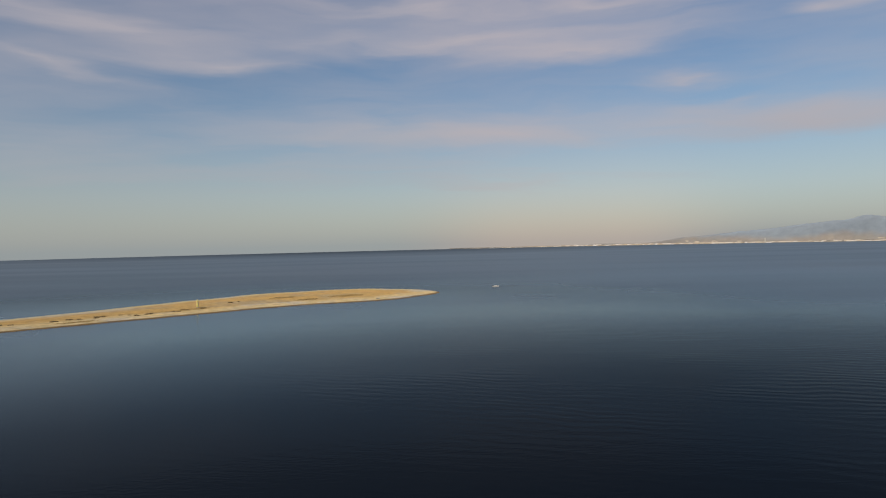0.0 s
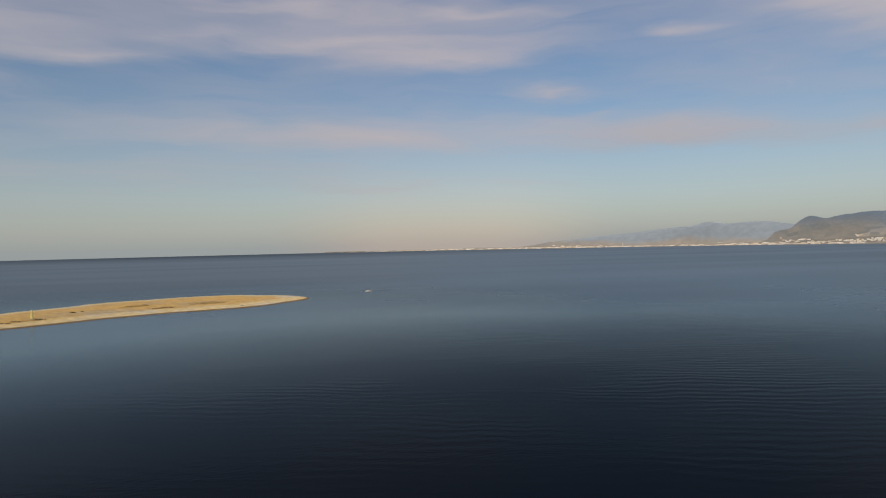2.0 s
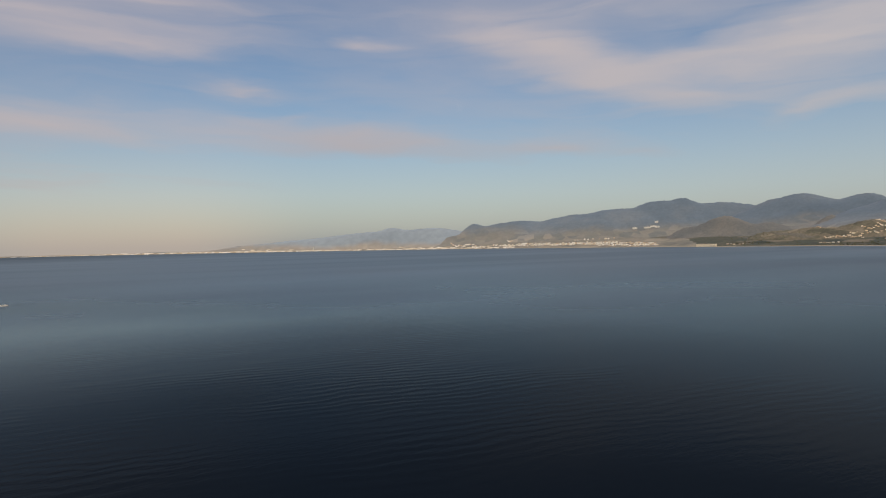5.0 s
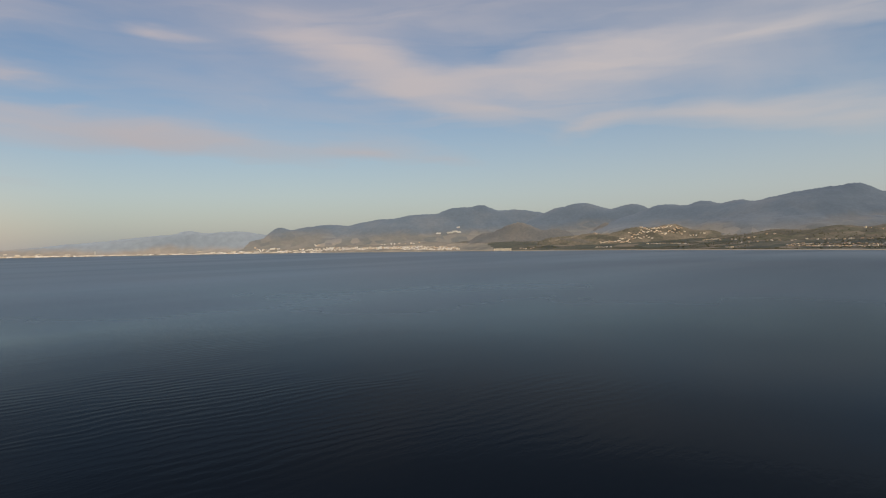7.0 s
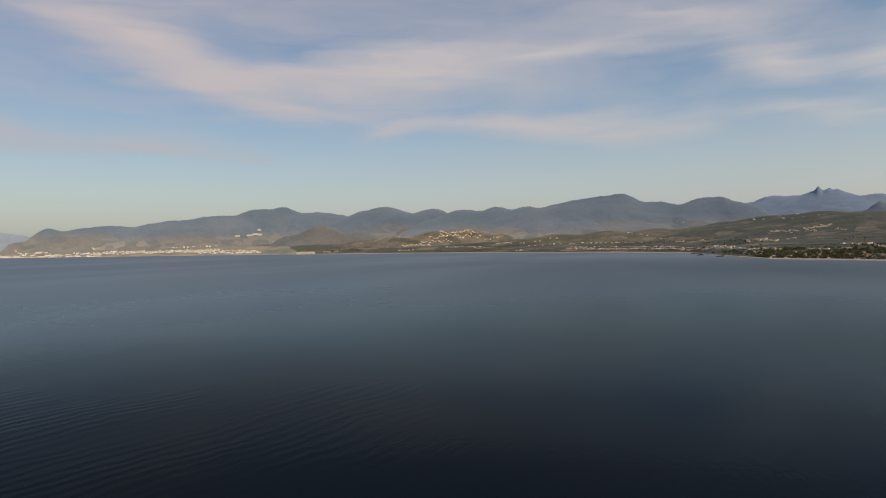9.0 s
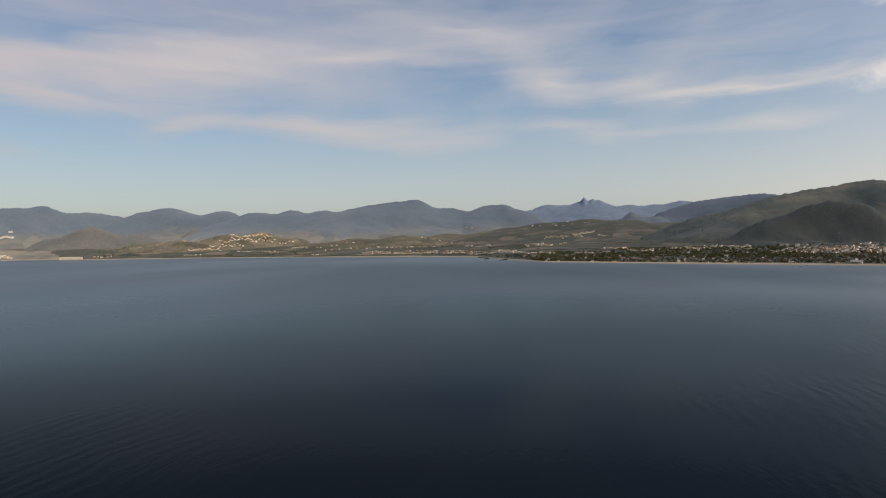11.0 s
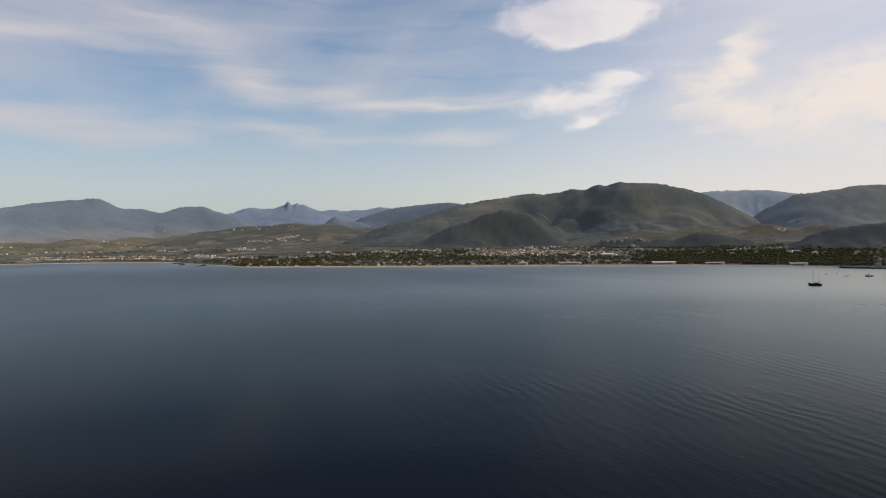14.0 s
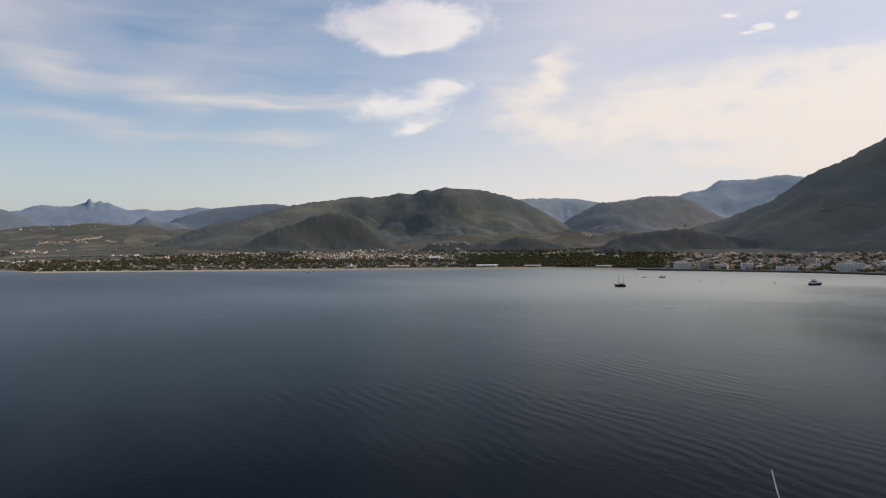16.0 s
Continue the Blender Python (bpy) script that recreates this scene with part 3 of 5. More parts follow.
# the sea, one sheet to the horizon
rings = np.concatenate([np.linspace(0, 600, 13), np.linspace(700, 4900, 22)])
A, Rr = np.meshgrid(np.radians(np.arange(0, 361, 2.0)), rings)
tagged(grid_mesh("water", Rr * np.sin(A), Rr * np.cos(A), 0 * A, [SEA]), "dark blue bay with a low swell and calm slicks", "sea", kind="structure")

# the coast and its plain
az = np.concatenate([np.arange(0.6, 90, 0.25), np.arange(90, 168, 0.12), np.arange(168, 231, 0.6)])
s = np.concatenate([[-14, -4, 0, 4, 9, 16, 22, 27, 34], np.geomspace(44, 4200, 90)])
A, S_ = np.meshgrid(az, s)
Rr = np.minimum(coast(A) + S_, 4890 + S_ * 0.02)
Z = plain_height(A, Rr)
B = np.radians(A)
sandy = ((S_ < np.interp(A, [20, 26, 58, 70, 96, 104, 112, 140, 150], [40, 12, 12, 26, 22, 26, 42, 34, 14]) + 12 * (fbm(A * 1.3, A * 0, 3, 77) - 0.5))[:-1, :-1]).astype(int)
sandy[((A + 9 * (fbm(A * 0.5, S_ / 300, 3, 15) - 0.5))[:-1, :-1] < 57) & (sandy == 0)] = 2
tagged(grid_mesh("ground", Rr * np.sin(B), Rr * np.cos(B), Z, [PLAIN, BEACH, DRY_PLAIN_HAZED], pick=sandy),
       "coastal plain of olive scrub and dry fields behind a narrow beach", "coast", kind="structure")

# the far ranges' haze is only in their material colours
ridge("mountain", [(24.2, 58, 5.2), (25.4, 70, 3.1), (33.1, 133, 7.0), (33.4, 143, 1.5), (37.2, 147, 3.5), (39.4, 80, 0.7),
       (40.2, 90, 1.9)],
      4780, (14.1, 45.2), 1100, 100, RIDGE_GREY_HAZED, "far mountain range beyond the bay, painted faint blue for haze", 5, depth=0.32)
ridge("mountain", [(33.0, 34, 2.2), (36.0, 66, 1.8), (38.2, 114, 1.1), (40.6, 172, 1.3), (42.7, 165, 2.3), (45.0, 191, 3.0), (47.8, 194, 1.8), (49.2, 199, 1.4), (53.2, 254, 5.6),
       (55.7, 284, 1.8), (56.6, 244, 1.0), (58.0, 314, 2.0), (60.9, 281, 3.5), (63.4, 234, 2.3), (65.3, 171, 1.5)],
      4700, (28.1, 71.6), 900, 150, SCRUB_FAR_HAZED, "mountain range above the coastal towns, haze-tinted grey-blue", 18, depth=0.32)
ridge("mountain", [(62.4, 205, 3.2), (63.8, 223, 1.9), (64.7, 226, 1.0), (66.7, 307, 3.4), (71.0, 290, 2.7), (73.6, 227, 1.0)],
      4650, (58.8, 78.1), 1100, 180, SCRUB_FAR_HAZED, "double-topped mountain, haze-tinted grey-blue", 31, depth=0.32)
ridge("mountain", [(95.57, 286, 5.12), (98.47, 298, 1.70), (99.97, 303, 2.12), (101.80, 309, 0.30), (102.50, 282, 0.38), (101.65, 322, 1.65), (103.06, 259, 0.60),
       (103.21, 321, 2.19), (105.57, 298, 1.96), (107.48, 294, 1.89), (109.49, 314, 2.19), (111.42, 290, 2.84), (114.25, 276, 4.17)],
      4750, (93.2, 116.8), 1200, 120, RIDGE_BLUE_HAZED, "mountain with a rocky horn on top, painted pale blue for haze", 44, depth=0.32)
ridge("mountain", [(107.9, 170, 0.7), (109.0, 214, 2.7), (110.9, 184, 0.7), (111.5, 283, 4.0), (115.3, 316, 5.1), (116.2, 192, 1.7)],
      4300, (105.9, 123.5), 1100, 200, SCRUB_FAR_HAZED, "ridge behind the valley, haze-tinted grey-blue", 57, depth=0.32)
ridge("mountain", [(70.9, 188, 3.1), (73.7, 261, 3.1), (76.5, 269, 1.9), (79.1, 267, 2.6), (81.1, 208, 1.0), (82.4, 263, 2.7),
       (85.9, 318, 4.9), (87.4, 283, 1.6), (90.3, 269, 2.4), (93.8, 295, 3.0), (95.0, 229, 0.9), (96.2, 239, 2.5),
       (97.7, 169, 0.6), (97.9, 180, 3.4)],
      4150, (65.6, 102.4), 1300, 300, SCRUB_FAR_HAZED, "mountain chain with several tops, haze-tinted grey-green", 70, depth=0.32)
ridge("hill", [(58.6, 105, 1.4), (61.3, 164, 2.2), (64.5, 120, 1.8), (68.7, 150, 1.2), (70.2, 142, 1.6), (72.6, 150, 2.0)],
      4050, (54.7, 76.6), 650, 300, SCRUB_MID_HAZED, "dark rounded hill of scrub above the shore", 83, depth=0.46)
ridge("hill", [(104.2, 175, 2.2), (105.7, 212, 1.1), (107.4, 190, 2.2)],
      3900, (100.6, 112.1), 900, 300, SCRUB_FAR_HAZED, "small steep hill in the valley, haze-tinted grey-blue", 96, depth=0.32)
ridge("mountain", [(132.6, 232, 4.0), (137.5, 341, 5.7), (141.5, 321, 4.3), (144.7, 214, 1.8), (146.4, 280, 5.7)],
      4300, (129.8, 150.6), 600, 200, RIDGE_PALE_HAZED, "ridge at the head of the valley, painted pale blue for haze", 109, depth=0.32)
ridge("hill", [(111.5, 136, 4.0), (116.5, 185, 4.9), (121.2, 235, 6.2), (122.7, 218, 2.2), (124.4, 207, 1.3), (126.1, 252, 2.4),
       (128.1, 246, 1.3), (129.7, 232, 1.6), (131.4, 267, 5.7), (135.4, 215, 4.6)],
      2700, (105.2, 143.7), 1000, 500, SCRUB_NEAR, "broad dark-green hill with a long even crest", 122, depth=0.56)
ridge("hill", [(116.5, 108, 3.0), (118.7, 140, 2.1), (120.1, 140, 1.5), (121.6, 142, 2.0), (123.3, 62, 2.5)],
      2100, (110.9, 127.9), 420, 400, WOODED, "dark steep wooded spur above the town", 135, depth=0.46)
ridge("hill", [(127.0, 50, 3.0), (131.5, 78, 3.2), (136.0, 86, 3.2), (140.5, 88, 2.8), (144.5, 82, 2.6)],
      2080, (122.0, 149.0), 620, 420, VALLEY, "olive and brown valley floor with small fields", 148, depth=0.22, crown=4.0)
ridge("hill", [(128.6, 44, 1.6), (130.4, 52, 2.4), (133.0, 48, 1.6), (135.4, 60, 2.0), (136.6, 58, 2.4), (138.8, 44, 1.8)],
      1800, (126.0, 141.0), 260, 240, WOODED, "low dark wooded humps at the valley mouth", 151, depth=0.3)
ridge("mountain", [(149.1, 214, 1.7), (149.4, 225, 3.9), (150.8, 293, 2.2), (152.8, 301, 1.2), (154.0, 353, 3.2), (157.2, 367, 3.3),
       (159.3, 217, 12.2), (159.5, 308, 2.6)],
      3600, (143.2, 165.7), 1000, 350, RIDGE_PALE_HAZED, "mountain at the head of the valley, painted hazy blue", 161, depth=0.32)
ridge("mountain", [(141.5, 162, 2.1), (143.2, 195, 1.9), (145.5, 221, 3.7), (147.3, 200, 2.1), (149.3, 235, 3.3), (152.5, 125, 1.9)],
      2900, (136.4, 156.9), 900, 350, SCRUB_PALE_HAZED, "mountain shoulder in the valley, paled grey-green for haze", 174, depth=0.32)
ridge("mountain", [(151.6, 92, 3.1), (156.5, 150, 4.7), (156.7, 138, 1.2), (158.6, 206, 2.3), (160.0, 193, 1.7), (163.0, 269, 4.6),
       (163.5, 171, 1.1), (166.3, 313, 4.7), (171.2, 393, 6.3), (178.0, 420, 8.0), (192.0, 330, 9.0)],
      2000, (145.8, 209.0), 850, 700, SCRUB_HARBOUR_LIFTED, "steep dark mountain rising above the harbour town", 187, depth=0.46)
ridge("hill", [(144.2, 52, 1.7), (145.9, 63, 2.6), (148.6, 74, 4.1), (150.4, 55, 5.9), (158.8, 45, 12.2)],
      1650, (140.4, 175.1), 300, 350, WOODED, "low dark wooded hill behind the harbour town", 200, depth=0.46)
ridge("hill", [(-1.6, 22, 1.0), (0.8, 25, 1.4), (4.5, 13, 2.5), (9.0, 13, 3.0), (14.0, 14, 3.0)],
      4850, (-4.0, 18.0), 60, 40, RIDGE_BLUE_HAZED, "low hills on the far shore, painted faint blue for haze", 301, crown=0.8)
ridge("hill", [(65.0, 70, 2.0), (67.6, 84, 2.4), (71.4, 112, 2.6), (74.0, 124, 1.8), (76.5, 92, 2.2)],
      3560, (62.0, 80.0), 420, 300, TERRACE, "low olive hill with terraces above the beach", 251, depth=0.2)
ridge("hill", [(91.0, 75, 3.0), (95.0, 132, 3.0), (98.4, 160, 3.4), (102.0, 172, 3.6), (105.5, 158, 3.0), (108.8, 142, 2.4), (113.0, 110, 3.0)],
      3700, (85.0, 119.0), 2000, 400, PLAIN, "wide olive slope rising gently with scattered fields", 263, depth=0.16, crown=3.0)

ridge("hill", [(78.5, 62, 2.6), (82.0, 84, 2.8), (86.0, 96, 2.8), (90.0, 104, 2.8), (93.5, 112, 2.6)],
      3500, (75.0, 97.0), 1000, 350, VALLEY, "low olive foothills with small fields above the beach", 277, depth=0.2, crown=3.0)

# the sand spit: a chain of rounded banks
BANKS = [(-900, -260, 60), (-620, 10, 44), (-420, 196, 36), (-300, 306, 33), (-246, 358, 33), (-200, 412, 42), (-160, 465, 52),
         (-117, 508, 63), (-82, 526, 66), (-50, 533, 44), (-27, 536, 17)]


def spit_inside(x, y):
    """Metres inside the spit's waterline."""
    best = np.full(np.shape(x), -1e6)
    for (x0, y0, r0), (x1, y1, r1) in zip(BANKS, BANKS[1:]):
        dx, dy = x1 - x0, y1 - y0
        k = np.clip(((x - x0) * dx + (y - y0) * dy) / (dx * dx + dy * dy), 0, 1)
        d = r0 + (r1 - r0) * k - np.hypot(x - x0 - k * dx, y - y0 - k * dy)
        best = np.maximum(best, d)
    return best + 5 * (fbm(x / 30, y / 30, 3, 61) - 0.5)


def spit_z(x, y):
    d = spit_inside(x, y)
    return -0.5 + 1.5 * smooth(-5, 5, d) + 0.9 * smooth(4, 40, d) + 0.5 * smooth(8, 30, d) * (fbm(x / 14, y / 14, 4, 88) - 0.4)


xs, ys = np.arange(-760, 4, 2.5), np.arange(-140, 612, 2.5)
X, Y = np.meshgrid(xs, ys)
inside = spit_inside(X, Y)
keep = (inside > -6)[:-1, :-1]
tagged(grid_mesh("sand_spit", X, Y, spit_z(X, Y), [SPIT_SAND], keep), "long low spit of golden sand with tufts of scrub", "sand spit", kind="structure")


# ---- building blocks ----
def part(name, bm, mat, parent, label=""):
    me = bpy.data.meshes.new(name)
    bm.to_mesh(me)
    bm.free()
    me.materials.append(mat)
    ob = new(name, me)
    ob.parent = parent
    return tagged(ob, label)


def base(name, m, label, category, group=""):
    ob = new(name)
    ob.matrix_basis = m
    ob.empty_display_size = 0.5
    return tagged(ob, label, category, group)


def box(bm, x0, x1, y0, y1, z0, z1, bevel=0.0):
    made = bmesh.ops.create_cube(bm, size=1.0, matrix=Matrix.Translation(((x0 + x1) / 2, (y0 + y1) / 2, (z0 + z1) / 2)) @ Matrix.Diagonal((x1 - x0, y1 - y0, z1 - z0, 1)))
    if bevel:
        edges = list({e for v in made["verts"] for e in v.link_edges})
        bmesh.ops.bevel(bm, geom=edges, offset=bevel, segments=2, affect="EDGES")
    return bm


def boxed(*a, **k):
    return box(bmesh.new(), *a, **k)


def rod(bm, a, b, r0, r1=None, sides=8):
    """A round bar from a to b."""
    a, b = Vector(a), Vector(b)
    turn = (b - a).to_track_quat("Z", "Y").to_matrix().to_4x4()
    bmesh.ops.create_cone(bm, cap_ends=True, segments=sides, radius1=r0, radius2=r0 if r1 is None else r1, depth=(b - a).length,
                          matrix=Matrix.Translation((a + b) / 2) @ turn)
    return bm


def rods(*bars):
    bm = bmesh.new()
    for bar in bars:
        rod(bm, *bar)
    return bm


def hull(length, beam, depth, sheer=0.25, transom=0.75, inset=0.0, fine=1.6):
    """A boat's hull along +x, its waterline at z = 0: stations lofted from transom to stem, closed by a deck."""
    bm = bmesh.new()
    n, m = 14, 6
    rows = []
    for i in range(n + 1):
        k = i / n
        x = -length / 2 + length * k
        w = beam / 2 * (transom + (1 - transom) * math.sin(min(k / 0.45, 1) * math.pi / 2)) * (1 - max(0, (k - 0.5) / 0.5) ** fine) - inset
        top = depth + sheer * (k - 0.35) ** 2 * 2.2
        row = []
        for j in range(-m, m + 1):
            s = abs(j) / m
            y = max(w, 0.02) * (s ** 0.55) * (1 if j > 0 else -1)
            z = -0.45 * depth * (1 - k ** 6) * (1 - s ** 2.2) + top * s ** 2.2
            row.append(bm.verts.new((x + 0.10 * length * (k ** 4) * s ** 2, y, z)))
        rows.append(row)
    for r0, r1 in zip(rows, rows[1:]):
        for j in range(2 * m):
            bm.faces.new((r0[j], r1[j], r1[j + 1], r0[j + 1]))
        bm.faces.new((r0[0], r0[-1], r1[-1], r1[0]))
    bm.faces.new(rows[0])
    bm.faces.new(rows[-1][::-1])
    bmesh.ops.recalc_face_normals(bm, faces=bm.faces)
    return bm


def lump(bm, centre, size, seed, detail=1, rough=0.35):
    """A knobbly clump: one of many in a crown, a bush or a heap of rock."""
    made = bmesh.ops.create_icosphere(bm, subdivisions=detail, radius=1.0)
    rng = random.Random(seed)
    for v in made["verts"]:
        k = 1 + rough * (rng.random() - 0.5) * 2
        v.co = Vector((v.co.x * size[0] * k + centre[0], v.co.y * size[1] * k + centre[1], v.co.z * size[2] * k + centre[2]))
    return bm


def plain(name, colour, rough=0.6, metal=0.0, scale=1.5, spec=0.4, random_tone=0.0):
    return material(name, [colour], scale, rough, fine=scale * 6, metal=metal, spec=spec, random_tone=random_tone)


YELLOW = plain("weathered_yellow_paint", (0.92, 0.80, 0.30), 0.5)
PALE_PAINT = plain("pale_cream_paint", (0.82, 0.76, 0.50), 0.5)
CONCRETE = plain("grey_concrete", (0.40, 0.38, 0.34), 0.9)
WHITE = plain("white_gelcoat", (0.80, 0.81, 0.80), 0.3)
NAVY = plain("dark_blue_hull_paint", (0.020, 0.028, 0.045), 0.35)
DARK_WOOD = plain("dark_varnished_wood", (0.07, 0.04, 0.022), 0.4)
DECK = plain("teak_deck", (0.30, 0.20, 0.11), 0.7)
CANVAS = plain("off_white_canvas", (0.70, 0.69, 0.64), 0.9)
SEA_GREEN = plain("sea_green_paint", (0.20, 0.33, 0.31), 0.45)
STEEL = plain("galvanised_steel", (0.45, 0.46, 0.47), 0.45, 0.7)
DARK_GLASS = plain("tinted_boat_window", (0.015, 0.018, 0.022), 0.1)
RUBBER = plain("black_rubber", (0.02, 0.02, 0.021), 0.8)
DARK_BUOY = plain("dark_weedy_buoy_plastic", (0.03, 0.032, 0.03), 0.7)
ROPE = plain("white_floating_hose", (0.52, 0.53, 0.53), 0.6)
NET = plain("dark_net_line", (0.03, 0.035, 0.04), 0.9)
ROCK = material("dark_wet_boulders", [(0.045, 0.045, 0.045), (0.09, 0.085, 0.08)], 0.3, 0.8, fine=2.0, bump=0.3)
SHRUB = material("dune_shrub_leaves", [(0.19, 0.145, 0.075), (0.27, 0.20, 0.105)], 0.6, 0.9, fine=4.0, random_tone=0.35)
GRASS = material("dry_dune_grass", [(0.46, 0.345, 0.15), (0.55, 0.41, 0.19)], 0.3, 0.95, fine=3.0)


# ---- the sand spit and its things ----
def beacon(m):
    """A yellow navigation beacon, six metres high."""
    b = base("navigation_beacon", m, "yellow tower beacon with a pale cap standing on sand", "beacon")
    part("plinth", boxed(-0.9, 0.9, -0.9, 0.9, -0.6, 0.35, bevel=0.06), CONCRETE, b, "square concrete plinth")
    bm = bmesh.new()
    bmesh.ops.create_cone(bm, cap_ends=True, segments=16, radius1=0.62, radius2=0.48, depth=4.3, matrix=Matrix.Translation((0, 0, 2.5)))
    part("tower", bm, YELLOW, b)
    part("band", rods(((0, 0, 3.2), (0, 0, 3.5), 0.56, 0.55, 16)), PALE_PAINT, b, "pale painted band")
    bm = rods(((0, 0, 4.65), (0, 0, 4.75), 0.78, 0.78, 16))
    part("gallery", bm, YELLOW, b)
    for a in np.linspace(0, 5.5, 8):
        part("rail_post", rods(((0.72 * math.cos(a), 0.72 * math.sin(a), 4.75), (0.72 * math.cos(a), 0.72 * math.sin(a), 5.3), 0.025)), PALE_PAINT, b)
    part("lantern", rods(((0, 0, 4.75), (0, 0, 5.55), 0.42, 0.34, 12)), PALE_PAINT, b, "pale cream lantern housing")
    part("topmark", rods(((0, 0, 5.55), (0, 0, 5.8), 0.05), ((0, 0, 5.7), (0, 0, 5.95), 0.2, 0.02)), PALE_PAINT, b)
    part("ladder", rods(((0.66, -0.2, 0.35), (0.53, -0.2, 4.7), 0.03), ((0.66, 0.2, 0.35), (0.53, 0.2, 4.7), 0.03),
                        *[((0.66 - 0.03 * i, -0.2, 0.5 + i * 0.42), (0.66 - 0.03 * i, 0.2, 0.5 + i * 0.42), 0.02) for i in range(10)]), STEEL, b)
    return b


def on_spit(x, y, turn=0.0, sink=0.0):
    return pose(x, y, float(spit_z(np.array(float(x)), np.array(float(y)))) - sink, 0, 0, turn)


beacon(on_spit(-163.0, 426.6, 20) @ Matrix.Diagonal((1.15, 1.15, 0.96, 1)))


def shrub(m, size, seed):
    """A low wind-pressed bush: many small knobbly clumps over short stems."""
    b = base("dune_shrub", m, "low dark olive shrub growing on dry sand", "shrub", "shrubs on the spit")
    rng = random.Random(seed)
    bm = bmesh.new()
    for i in range(26):
        a, k = rng.uniform(0, 6.28), rng.random() ** 0.6
        lump(bm, (math.cos(a) * k * size, math.sin(a) * k * size * 0.7, 0.12 + rng.random() * 0.40 * (1.15 - k)),
             [rng.uniform(0.16, 0.34) * size * 0.8, rng.uniform(0.16, 0.34) * size * 0.8, rng.uniform(0.14, 0.28)], seed * 50 + i, 1, 0.45)
    part("foliage", bm, SHRUB, b)
    part("stems", rods(*[((rng.uniform(-0.3, 0.3) * size, rng.uniform(-0.3, 0.3) * size, -0.15), (rng.uniform(-0.7, 0.7) * size, rng.uniform(-0.5, 0.5) * size, 0.35), 0.04, 0.02, 5) for _ in range(7)]), DARK_WOOD, b)
    return b


kinds = [shrub(on_spit(-219.9, 363.3, 38, 0.05), 2.3, 3), shrub(on_spit(-203.6, 377.6, 20, 0.05), 1.6, 4), shrub(on_spit(-203.6, 384.3, 60, 0.05), 1.9, 5)]
rng = random.Random(12)
LINE = [(-235, 349), (-212, 371), (-202, 380), (-192, 388), (-187, 392), (-180, 399), (-173, 407), (-164, 415), (-155, 424), (-147, 459), (-143, 463), (-126, 487), (-116, 499), (-103, 470), (-98, 475)]
for i, (x, y) in enumerate(LINE):
    for j in range(2 if i < 9 else 1):
        copy_thing(kinds[(i + j) % 3], on_spit(x + rng.uniform(-5, 5), y + rng.uniform(-3.5, 3.5), rng.uniform(0, 360), 0.05) @ Matrix.Scale(rng.uniform(0.6, 1.15), 4))


def grass_patch(x, y, rx, ry, turn, count, seed):
    """Tufts of dry grass: thin bent blades in one mesh."""
    rng = random.Random(seed)
    verts, faces = [], []
    c, s = math.cos(radians(turn)), math.sin(radians(turn))
    for _ in range(count):
        a, k = rng.uniform(0, 6.28), rng.random() ** 0.7
        u, v = rx * k * math.cos(a), ry * k * math.sin(a)
        px, py = x + u * c - v * s, y + u * s + v * c
        pz = float(spit_z(np.array(px), np.array(py)))
        for _ in range(5):
            d, h, w = rng.uniform(0, 6.28), rng.uniform(0.25, 0.6), rng.uniform(0.08, 0.16)
            dx, dy = math.cos(d), math.sin(d)
            n = len(verts)
            verts += [(px - dy * w, py + dx * w, pz - 0.03), (px + dy * w, py - dx * w, pz - 0.03), (px + dx * 0.35 + dy * w * 0.5, py + dy * 0.35 - dx * w * 0.5, pz + h * 0.8), (px + dx * 0.55, py + dy * 0.55, pz + h)]
            faces += [(n, n + 1, n + 2), (n, n + 2, n + 3)]
    me = bpy.data.meshes.new("dune_grass")
    me.from_pydata(verts, [], faces)
    me.materials.append(GRASS)
    return tagged(new("dune_grass", me), "patch of thin dry yellow-brown grass on sand", "grass", kind="stuff")


grass_patch(-76, 498, 14, 10, 25, 330, 1)
grass_patch(-122, 490, 11, 5, 40, 170, 2)
grass_patch(-101, 472, 9, 4, 35, 160, 3)
grass_patch(-167, 413, 18, 2.5, 40, 70, 4)
grass_patch(-205, 360, 11, 2.5, 40, 110, 5)


# ---- boats and floats ----
def rowing_boat(m, mat, label, length=3.2, group=""):
    b = base("rowing_boat", m, label, "boat", group)
    part("hull", hull(length, length * 0.42, 0.42, 0.2, 0.7), mat, b)
    part("gunwale", hull(length * 1.01, length * 0.43, 0.45, 0.2, 0.7, fine=1.6), DARK_WOOD, b).scale = (1.0, 1.0, 0.25)
    part("thwart", boxed(-0.15, 0.15, -length * 0.19, length * 0.19, 0.44, 0.50), DECK, b)
    part("outboard", boxed(-length / 2 - 0.28, -length / 2 - 0.02, -0.13, 0.13, 0.1, 0.75, bevel=0.04), RUBBER, b)
    return b


